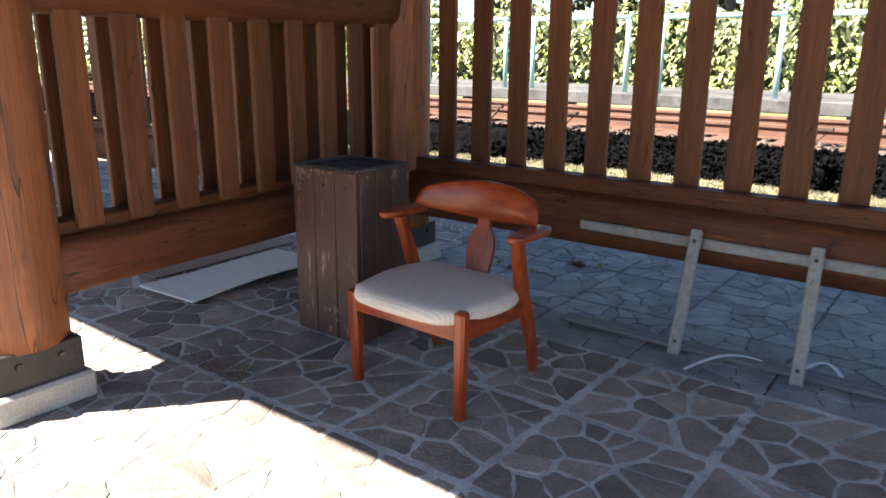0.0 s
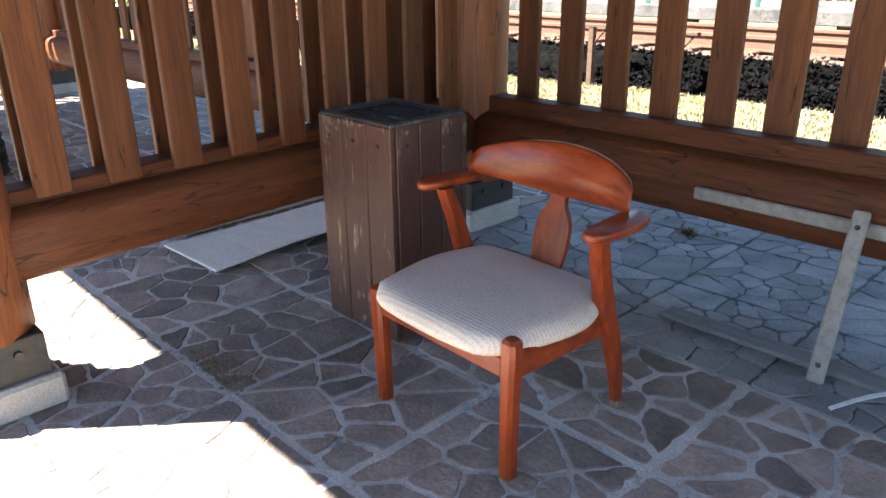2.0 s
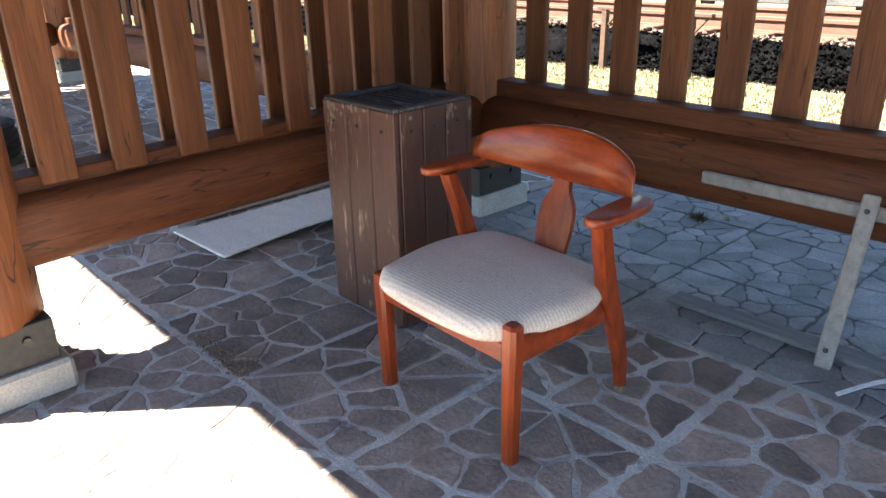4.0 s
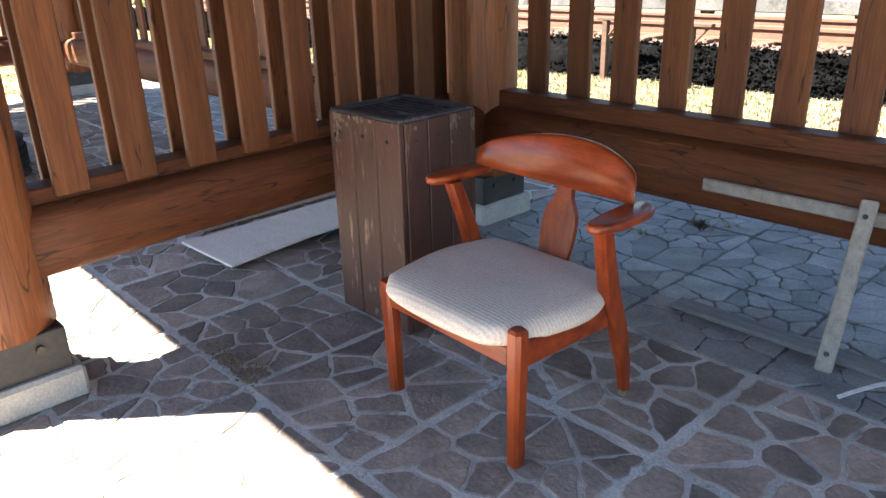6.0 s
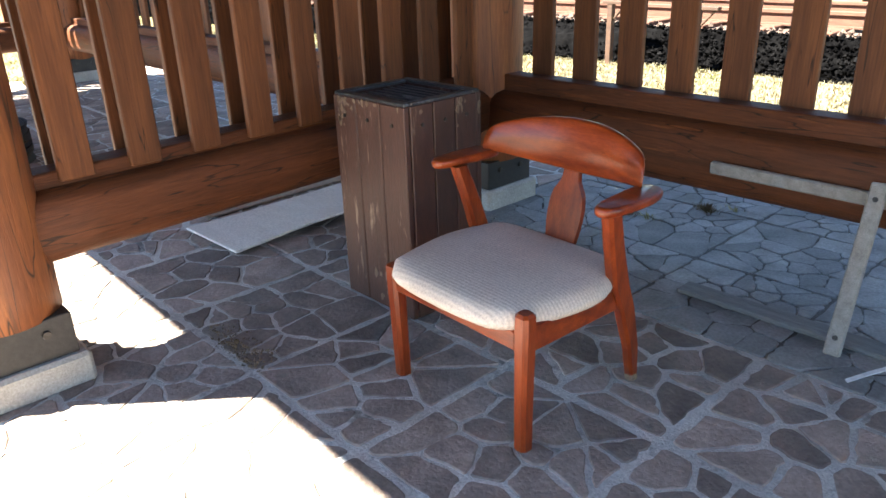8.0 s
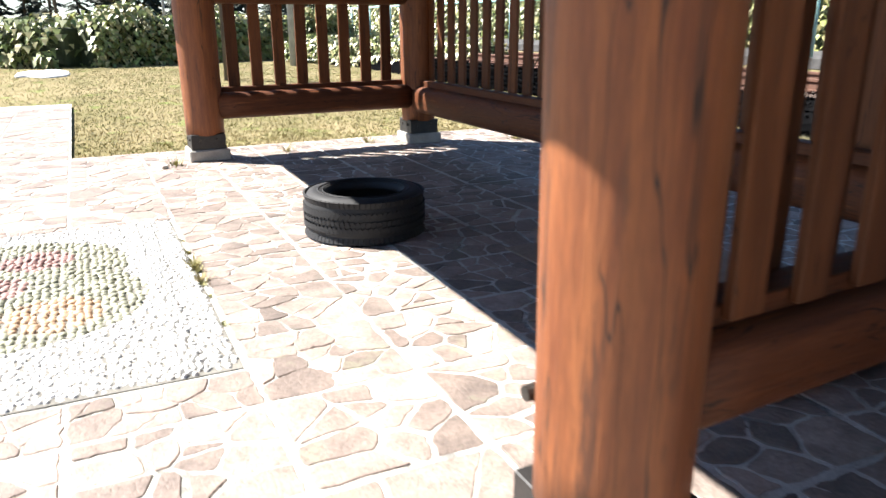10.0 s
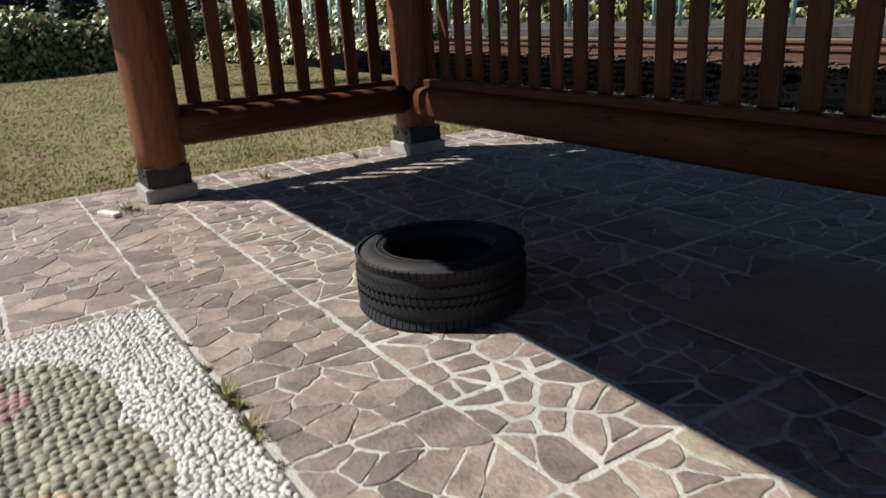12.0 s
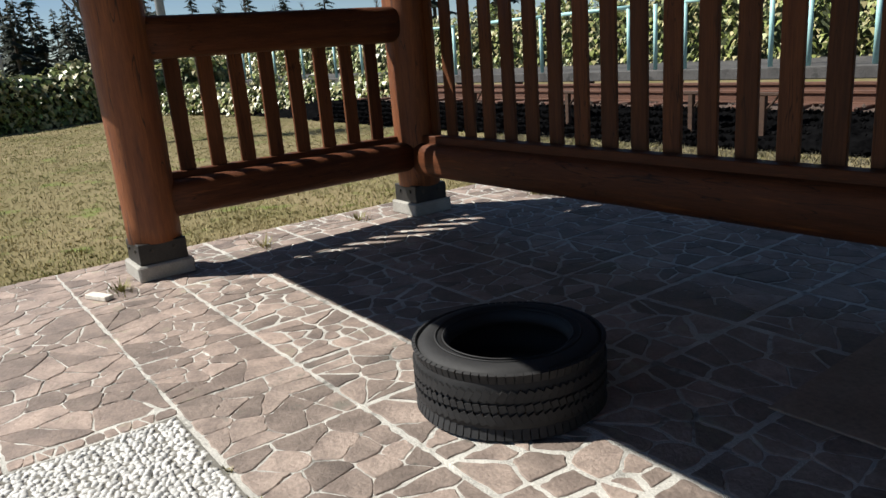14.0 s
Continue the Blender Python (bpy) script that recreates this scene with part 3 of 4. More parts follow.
def batten_frame():
    t = thing("batten_frame", (-1.0, 3.2, 0.006), "grey weathered batten frame leaning on the back fence", "frame")
    def add(name, a, b, w, h, mat=GREY, label=""):
        part(name, bar_between([a[0] + 1.0, a[1] - 3.2, a[2]], [b[0] + 1.0, b[1] - 3.2, b[2]], w, h), mat, t, label)
    add("top_rail", (-1.723, 3.322, 0.418), (0.5, 3.322, 0.413), 0.022, 0.044)
    add("bottom_rail", (-1.70, 3.165, 0.012), (0.5, 3.165, 0.012), 0.085, 0.018, DUSTY, "dusty darker board lying flat")
    for x in (-1.140, -0.675, -0.21):
        for f in (0.10, 0.90):
            bm = bmesh.new()
            bmesh.ops.create_cone(bm, segments=8, radius1=0.009, radius2=0.007, depth=0.008, cap_ends=True,
                                  matrix=Matrix.Translation((x - 0.03 * f + 1.0, 3.04 + 0.248 * f - 3.2 - 0.0115, 0.012 + 0.47 * f + 0.006)) @ Matrix.Rotation(radians(62), 4, "X"))
            part("bolt", bm, BOLT, t, "rusty bolt head")
        add("upright", (x, 3.04, 0.012), (x - 0.03, 3.288, 0.482), 0.048, 0.022)


batten_frame()


def strap(points, name="strap"):
    pts = [Vector(p) for p in points]
    bm = bmesh.new()
    prev = None
    for k, p in enumerate(pts):
        d = (pts[min(k + 1, len(pts) - 1)] - pts[max(k - 1, 0)]).normalized()
        s_ = Vector((-d.y, d.x, 0)) * 0.009
        ring = [bm.verts.new(p - s_), bm.verts.new(p + s_), bm.verts.new(p + s_ + Vector((0, 0, 0.002))), bm.verts.new(p - s_ + Vector((0, 0, 0.002)))]
        if prev:
            for q in range(4):
                bm.faces.new((prev[q], prev[(q + 1) % 4], ring[(q + 1) % 4], ring[q]))
        prev = ring
    bmesh.ops.recalc_face_normals(bm, faces=bm.faces)
    tagged(part(name, bm, STRAP), "loose white plastic strap lying on the paving", "strap", "straps on the floor")


strap([(-1.06 + 0.26 * f, 2.945 + 0.26 * f, 0.008 + 0.05 * math.sin(math.pi * f)) for f in [k / 12 for k in range(13)]])
strap([(-0.70 + 0.16 * f, 3.20 + 0.08 * math.sin(3 * f), 0.008 + 0.03 * math.sin(math.pi * f)) for f in [k / 10 for k in range(11)]])


# ---- the tyre ----
def car_tyre():
    t = thing("car_tyre", (-5.695, 1.765, 0.006), "worn black car tyre lying flat on the paving", "tyre")
    R, W = 0.346, 0.252
    profile = [(0.215, 0.045), (0.222, 0.018), (0.245, 0.006), (0.285, 0.0), (0.318, 0.010), (0.334, 0.030), (0.340, 0.06), (0.341, W / 2)]
    profile = profile + [(r, W - z) for r, z in reversed(profile[:-1])]
    inner = [(0.222, W - 0.06), (0.27, W - 0.05), (0.318, W - 0.07), (0.326, W / 2), (0.318, 0.07), (0.27, 0.05), (0.222, 0.06)]
    loop = profile + inner
    n = 96
    bm = bmesh.new()
    vs = [[bm.verts.new((r * math.cos(2 * math.pi * k / n), r * math.sin(2 * math.pi * k / n), z)) for r, z in loop] for k in range(n)]
    for k in range(n):
        a, b = vs[k], vs[(k + 1) % n]
        for q in range(len(loop)):
            bm.faces.new((a[q], b[q], b[(q + 1) % len(loop)], a[(q + 1) % len(loop)]))
    bmesh.ops.recalc_face_normals(bm, faces=bm.faces)
    part("carcass", bm, RUBBER, t, "rubber casing with plain sidewalls", True)
    tread = bmesh.new()
    for k in range(76):
        a = 2 * math.pi * k / 76
        for z, h, sk in ((0.030, 0.050, 0.0), (0.082, 0.040, 0.55), (0.1225, 0.024, 0.3), (0.163, 0.040, -0.55), (0.216, 0.050, 0.0)):
            r = R - 0.004 - (0.008 if h == 0.050 else 0)
            m = Matrix.Rotation(a + (0.5 * (z > 0.1) * 2 * math.pi / 76), 4, "Z") @ Matrix.Translation((r, 0, z)) @ Matrix.Rotation(sk, 4, "X") @ Matrix.Rotation(-0.32 if z < 0.05 else 0.32 if z > 0.2 else 0, 4, "Y")
            bmesh.ops.create_cube(tread, size=1.0, matrix=m @ Matrix.Diagonal((0.014, 0.0240, h, 1)))
    part("tread", tread, RUBBER, t, "rows of tread blocks")
    for z, r in ((W - 0.001, 0.262), (W - 0.004, 0.235)):
        rings = []
        for k in range(64):
            a = 2 * math.pi * k / 64
            rings.append([((r + p) * math.cos(a), (r + p) * math.sin(a), z + q) for p, q in ((-0.004, 0), (0, 0.003), (0.004, 0), (0, -0.004))])
        rings.append(rings[0])
        part("sidewall_ring", loft(rings, caps=False), RUBBER, t, "raised ring on the sidewall", True)


car_tyre()

# ---- railway: bed, rails, platform, railing ----
def lumps(x0, x1, spots_, size, name, mat, label, category, spread=0.06, bend=False):
    verts, faces = [], []
    for (y, z), count in spots_:
        for k in range(count):
            x = random.uniform(x0, x1)
            c = Vector((x, y + random.uniform(-0.5, 0.5) * spread, z + random.uniform(-0.04, 0.03)))
            if bend and x < -4.5:
                c.y -= 0.5 * min(1.0, (-4.5 - x) / 4.5) * max(0.0, (7.88 - y) / 0.18)
            base = len(verts)
            s_ = size * random.uniform(0.6, 1.4)
            for q in range(6):
                d = ((1, 0, 0), (-1, 0, 0), (0, 1, 0), (0, -1, 0), (0, 0, 1), (0, 0, -1))[q]
                verts.append(tuple(c[i] + (d[i] + random.uniform(-0.35, 0.35)) * s_ for i in range(3)))
            for f in ((0, 2, 4), (2, 1, 4), (1, 3, 4), (3, 0, 4), (2, 0, 5), (1, 2, 5), (3, 1, 5), (0, 3, 5)):
                faces.append(tuple(base + q for q in f))
    soup(name, verts, faces, mat, label, category)


def railway():
    x0, x1 = -60.0, 30.0
    bm = loft([[(x, 7.76, -0.2), (x, 7.76, -0.02), (x, 7.93, 0.26), (x, 8.02, 0.29), (x, 10.9, 0.29), (x, 10.9, -0.2)] for x in (x0, -20, 0, x1)])
    tagged(part("track_bed", bm, BALLAST_TOP), "low railway bed of stone ballast", "railway", kind="structure")
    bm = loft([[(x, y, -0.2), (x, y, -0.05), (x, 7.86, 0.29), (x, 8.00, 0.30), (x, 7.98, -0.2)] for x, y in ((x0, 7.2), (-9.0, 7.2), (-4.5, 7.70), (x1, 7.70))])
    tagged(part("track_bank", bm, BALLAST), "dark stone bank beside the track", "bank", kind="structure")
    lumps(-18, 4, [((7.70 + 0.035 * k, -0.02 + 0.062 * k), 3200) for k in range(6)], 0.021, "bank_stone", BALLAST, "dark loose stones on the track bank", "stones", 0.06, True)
    lumps(-14, 5, (((8.1, 0.30), 600), ((8.7, 0.30), 600), ((9.2, 0.30), 600), ((9.9, 0.30), 600)), 0.03, "ballast", BALLAST_TOP, "brown ballast stones between the rails", "stones", 0.3)
    for y in (8.5, 9.567):
        bm = bmesh.new()
        block(bm, ((x0 + x1) / 2, y, 0.45), (x1 - x0, 0.065, 0.04), 0.006)
        block(bm, ((x0 + x1) / 2, y, 0.385), (x1 - x0, 0.018, 0.10), 0)
        block(bm, ((x0 + x1) / 2, y, 0.33), (x1 - x0, 0.12, 0.02), 0.003)
        tagged(part("rail", bm, RUST), "rusty steel railway rail", "rail", "rails of the track")
    me = mesh_of("sleeper", box((0, 0, 0), (0.2, 2.0, 0.14), 0.008), RUST)
    for k in range(60):
        tagged(piece("sleeper", me, None, pose(-28 + 0.62 * k, 9.03, 0.26)), "weathered wooden sleeper in the ballast", "sleeper", "sleepers of the track")
    # Platform slab on legs.
    plat = thing("platform", (0, 0, 0), "old concrete station platform slab on short posts", "platform", kind="structure")
    part("slab", box((-9, 12.2, 0.52), (44, 3.6, 0.17), 0.012), PLATFORM, plat)
    for k in range(20):
        x = 8 - 1.95 * k
        part("leg", box((x, 10.65, 0.36), (0.14, 0.14, 0.16), 0.004), BARK, plat, "dark post under the slab")
    # Railing of bent pipe hoops.
    hoops = [(-4.26 + 2.08 * k, 1.57) for k in range(-2, 5)] + [(-9.31, 0.5), (-11.35, 1.47), (-14.14, 1.65), (-16.24, 1.59)]
    hoops += [(-18.95 - 2.08 * k, 1.5) for k in range(7)]
    for x, w in hoops:
        t = thing("pipe_railing", (x, 10.62, 0.605), "pale green painted steel pipe railing hoop", "railing", "railing along the platform")
        for px in (0.0, w):
            part("post", tube([(px, 0, 0), (px, 0, 1.03)], 0.035), PIPE, t, "", True)
        part("top_pipe", tube([(-0.03, 0, 1.05), (w / 2, 0, 1.05), (w + 0.03, 0, 1.05)], 0.035), PIPE, t, "", True)
    for x in (-11.93, -16.88):
        tagged(part("railing_post", tube([(x, 10.62, 0.60), (x, 10.62, 1.66)], 0.035), PIPE, None, "", True), "single pale green painted railing post on the platform", "post")
    # Small rusty stand and posts on the grass by the track.
    for x, y, h in ((-5.08, 7.5, 0.60), (-1.63, 7.5, 0.58), (-4.12, 7.5, 0.58), (-8.12, 7.5, 0.56), (-9.0, 7.5, 0.57), (-10.94, 7.5, 0.57), (-12.95, 7.5, 0.57)):
        t = thing("cable_stand", (x, y, -0.05), "short rusty steel stand beside the track", "stand", "stands along the track")
        part("post", box((0, 0, h / 2), (0.06, 0.06, h), 0.004), ROOFING, t)
        part("cross_arm", box((0.06, 0, h + 0.015), (0.3, 0.07, 0.03), 0.003), ROOFING, t)
        part("brace", bar_between((0.02, 0, h - 0.16), (0.17, 0, h), 0.025, 0.02), ROOFING, t)


railway()


# ---- plants ----
def leaves(name, places, size, mat, label, category):
    """Drooping pointed leaves, each folded along its length, at the places given with an outward way."""
    verts, faces = [], []
    for c, out in places:
        a = math.atan2(out[1], out[0]) + random.uniform(-1.3, 1.3)
        d = Vector((math.cos(a), math.sin(a), 0))
        s_ = Vector((-d.y, d.x, 0))
        L = size * random.uniform(0.6, 1.35)
        w = L * random.uniform(0.17, 0.27)
        up = random.uniform(-0.2, 0.6)
        p0 = Vector(c)
        p1 = p0 + d * L * 0.45 + Vector((0, 0, L * up * 0.5))
        p2 = p0 + d * L * 0.8 + Vector((0, 0, L * (up * 0.5 - 0.45)))
        b = len(verts)
        verts += [tuple(p0), tuple(p1 + s_ * w), tuple(p1 - s_ * w), tuple(p2)]
        faces += [(b, b + 1, b + 2), (b + 1, b + 3, b + 2)]
    return soup(name, verts, faces, mat, label, category)


def shrub_row(a, b, height, depth, count, size, base, label, inside=True):
    ax, ay = a
    bx, by = b
    L = math.hypot(bx - ax, by - ay)
    n = Vector((-(by - ay), bx - ax, 0)).normalized()
    green, pale = [], []
    for k in range(count):
        f = random.random()
        h = height * (0.82 + 0.28 * noise.noise((f * L * 0.8, 3.0, ax)))
        ang = random.random()
        r = random.uniform(0.75, 1.05)
        side = math.cos(ang * math.pi)
        z = base + h * (math.sin(ang * math.pi) ** 0.6) * r
        z = random.uniform(base + 0.05, z) if random.random() < 0.45 else z
        c = Vector((ax + (bx - ax) * f, ay + (by - ay) * f, 0)) + n * side * depth / 2 * r + Vector((0, 0, max(base + 0.03, z)))
        out = n * side + Vector((0.2, 0.1, 0))
        (pale if random.random() < 0.36 else green).append((c, out))
    leaves("shrub_leaves", green, size, LEAF, label, "shrub")
    leaves("shrub_leaves", pale, size, LEAF_DRY, "pale yellowed leaves on the shrub row", "shrub")
    # Solid filler behind the leaves; its dark colour paints in the inner shade.
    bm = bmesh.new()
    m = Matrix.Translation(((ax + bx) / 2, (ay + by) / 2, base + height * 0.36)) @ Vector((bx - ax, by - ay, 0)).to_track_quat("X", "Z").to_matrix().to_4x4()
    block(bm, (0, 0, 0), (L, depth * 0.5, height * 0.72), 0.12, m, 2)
    tagged(part("shrub_core", bm, SHADE_LEAF), "filler block in the shrub row, coloured dark for inner shade", "shrub", kind="stuff")


shrub_row((-46, 14.6), (-24, 13.6), 2.3, 1.8, 9000, 0.26, 0.2, "tall broad-leaved shrubs beyond the platform's end")
shrub_row((-26.0, 6.9), (-17.0, 9.0), 0.95, 1.3, 7000, 0.19, -0.05, "low broad-leaved shrubs beside the track")
shrub_row((-24, 13.6), (-5, 13.4), 1.9, 1.6, 15000, 0.19, 0.45, "green broad-leaved shrubs behind the platform")
shrub_row((-5, 13.4), (9, 13.4), 1.9, 1.6, 15000, 0.17, 0.45, "yellow-green broad-leaved shrubs behind the platform")
shrub_row((-25.5, 0.5), (-29.5, 9.6), 1.8, 2.2, 14000, 0.26, -0.05, "broad-leaved evergreen shrubs at the lawn's edge")
shrub_row((-25.5, 0.5), (-34, -9.0), 1.5, 2.2, 5000, 0.36, -0.05, "broad-leaved evergreen shrubs at the lawn's edge")


def conifer(x, y, h, seed):
    rnd = random.Random(seed)
    t = thing("conifer", (x, y, -0.1), "tall dark green conifer in the distance", "tree", "far trees")
    part("trunk", tube([(0, 0, 0), (0, 0, h * 0.5), (0, 0, h)], [h * 0.022, h * 0.014, 0.02], 7), BARK, t, "", True)
    bm = bmesh.new()
    for k in range(int(h * 13)):
        f = rnd.uniform(0.1, 1.0)
        z = h * f
        reach = h * 0.23 * (1 - f) ** 0.8 * rnd.uniform(0.6, 1.15) + 0.15
        a = rnd.uniform(0, 2 * math.pi)
        d, s_ = Vector((math.cos(a), math.sin(a), 0)), Vector((-math.sin(a), math.cos(a), 0))
        tip = d * reach + Vector((0, 0, z - reach * 0.35))
        for q in range(7):
            g = 0.25 + 0.75 * q / 6
            p = d * reach * g + Vector((0, 0, z - reach * 0.35 * g))
            w = reach * 0.34 * (1.15 - g) + 0.12
            drop = Vector((0, 0, -w * rnd.uniform(0.3, 0.9)))
            for sg in (-1, 1):
                v = [bm.verts.new(p), bm.verts.new(p + d * w * 0.9 + drop * 0.5), bm.verts.new(p + s_ * sg * w + drop + d * w * 0.4)]
                bm.faces.new(v)
    part("crown", bm, NEEDLE, t)


def bare_tree(x, y, h, seed):
    rnd = random.Random(seed)
    t = thing("bare_tree", (x, y, -0.1), "leafless tree with pale grey bark", "tree", "bare trees")
    part("trunk", tube([(0, 0, 0), (0.1, 0, h * 0.4), (0.0, 0.1, h * 0.75), (0.1, 0, h)], [h * 0.016, h * 0.012, h * 0.006, 0.01], 6), BARK, t, "", True)
    bm = bmesh.new()
    for k in range(60):
        f = rnd.uniform(0.25, 0.95)
        a = rnd.uniform(0, 2 * math.pi)
        L = h * 0.33 * (1.1 - f) * rnd.uniform(0.5, 1.2)
        p = Vector((0, 0, h * f))
        d = Vector((math.cos(a), math.sin(a), rnd.uniform(0.5, 1.3))).normalized()
        for q in range(4):
            e = p + d * L / 4
            s_ = d.cross(Vector((0, 0, 1))).normalized() * (0.05 * (1 - q / 5))
            v = [bm.verts.new(p - s_), bm.verts.new(p + s_), bm.verts.new(e + s_ * 0.6), bm.verts.new(e - s_ * 0.6)]
            bm.faces.new(v)
            for w in range(2):
                g = Vector((rnd.uniform(-1, 1), rnd.uniform(-1, 1), rnd.uniform(0, 1))).normalized() * L * 0.45
                v = [bm.verts.new(e), bm.verts.new(e + s_ * 0.5), bm.verts.new(e + g)]
                bm.faces.new(v)
            p = e
            d = (d + Vector((rnd.uniform(-0.35, 0.35), rnd.uniform(-0.35, 0.35), 0.12))).normalized()
    part("crown", bm, BARK, t)


far = random.Random(5)
for k in range(9):
    conifer(-64 - far.uniform(0, 9), 3.5 + 1.5 * k, far.uniform(6.0, 8.8), 200 + k)
for k in range(15):
    conifer(-72 - far.uniform(0, 22), -34 + 6.2 * k + far.uniform(-2, 2), far.uniform(6.5, 11), k)
for k in range(16):
    conifer(-80 - far.uniform(0, 14), -6 + 2.4 * k, far.uniform(8, 11.5), 300 + k)
for k in range(22):
    bare_tree(-62 - far.uniform(0, 25), -40 + 4.4 * k + far.uniform(-2, 2), far.uniform(5.0, 8.5), 50 + k)
for k in range(16):
    conifer(-30 + 3.4 * k, 18.5 + far.uniform(-1.2, 2.5), far.uniform(5, 8), 100 + k)

# A tall pole by the lawn's edge, a thin one farther off, and a patch of old snow.
tagged(part("pole", tube([(-22.9, 5.9, -0.05), (-22.9, 5.9, 6.0)], 0.11), POLE, None, "", True), "plain grey steel pole at the lawn's edge", "pole")
tagged(part("pole", tube([(-60, 6.4, -0.05), (-60, 6.4, 6.5)], 0.10), POLE, None, "", True), "thin grey pole far beyond the lawn", "pole")
bare_tree(-18.35, 3.28, 7.2, 91)


def snow_patch():
    bm = bmesh.new()
    rings = []
    for r, z in ((1.0, -0.06), (0.93, 0.0), (0.6, 0.035), (0.2, 0.04)):
        rings.append([(-22.3 + 1.1 * r * math.cos(a) * (1 + 0.25 * math.sin(3 * a) + 0.15 * math.sin(7 * a + 1)), -0.4 + 0.75 * r * math.sin(a) * (1 + 0.2 * math.cos(2 * a)), z) for a in [2 * math.pi * q / 24 for q in range(24)]])
    tagged(part("snow_patch", loft(rings), SNOW, None, "", True), "last patch of old snow on the lawn", "snow")


snow_patch()


def grass(count, region, size, name="grass", label="short mixed dry and green lawn grass", mat=None):
    verts, faces = [], []
    for k in range(count):
        x, y = region(random.random(), random.random())
        z = ground_height(x, y)
        for q in range(3):
            a = random.uniform(0, 2 * math.pi)
            h = size * random.uniform(0.5, 1.4)
            dx, dy = math.cos(a), math.sin(a)
            b = len(verts)
            w = 0.005
            px, py = x + random.uniform(-0.03, 0.03), y + random.uniform(-0.03, 0.03)
            verts += [(px - dy * w, py + dx * w, z), (px + dy * w, py - dx * w, z), (px + dx * h * 0.6, py + dy * h * 0.6, z + h)]
            faces.append((b, b + 1, b + 2))
    soup(name, verts, faces, mat or BLADE, label, "grass")


grass(42000, lambda u, v: (-9.12 - 16.0 * u ** 1.6, 0.24 + 10.0 * v), 0.024)
grass(9000, lambda u, v: (-14.3 - 11.0 * u, 0.24 - 9.0 * v), 0.026)
grass(30000, lambda u, v: (-12 + 13 * u, 4.55 + 3.15 * v), 0.03, "grass", "dry straw-coloured grass strip beside the track", STRAW)


def weed(x, y, count, size, label="small green weed tuft in a paving joint", mat=None):
    verts, faces = [], []
    for k in range(count):
        a = random.uniform(0, 2 * math.pi)
        r = abs(random.gauss(0, 0.03)) * size
        h = 0.05 * size * random.uniform(0.4, 1.2)
        c = Vector((x + r * math.cos(a) * 1.6, y + r * math.sin(a), 0.0))
        d = Vector((math.cos(a), math.sin(a), 0))
        s_ = Vector((-d.y, d.x, 0)) * 0.004
        b = len(verts)
        verts += [tuple(c - s_), tuple(c + s_), tuple(c + d * h * 0.7 + Vector((0, 0, h)))]
        faces.append((b, b + 1, b + 2))
    soup("weed" if mat is None else "dry_litter", verts, faces, mat or BLADE, label, "weed" if mat is None else "litter")


for x, y, n, s_ in ((-5.46, 0.768, 110, 0.85), (-5.36, 0.775, 80, 0.6), (-5.70, 0.772, 50, 0.4), (-5.22, 0.770, 90, 0.7), (-5.14, 0.765, 40, 0.4), (-4.98, 0.772, 30, 0.3), (-4.62, 0.770, 30, 0.35), (-5.95, 0.772, 25, 0.3), (-8.35, 1.02, 90, 1.3), (-8.62, 2.05, 60, 1.5), (-8.75, 2.9, 60, 1.5),
                   (-8.3, 4.35, 70, 1.5), (-2.2, 3.72, 40, 0.5), (-1.95, 4.05, 40, 0.5), (-2.45, 3.75, 30, 0.4)):
    weed(x, y, n, s_)

weed(-2.3, 3.70, 260, 0.55, "brown dry leaf litter on the paving behind the fence", DRY)
weed(-2.05, 3.98, 220, 0.6, "brown dry leaf litter on the paving behind the fence", DRY)
lumps(-2.62, -2.32, (((1.80, 0.036), 160), ((1.85, 0.036), 60)), 0.004, "soil_crumbs", DRY, "dark crumbs of soil in the paving joint", "soil", 0.04)
t = thing("wood_scrap", (-8.27, 0.885, 0.006), "small scrap of pale wood on the paving", "scrap", turn=25)
part("chip", box((0, 0, 0.014), (0.18, 0.06, 0.028), 0.004), BOARD, t)


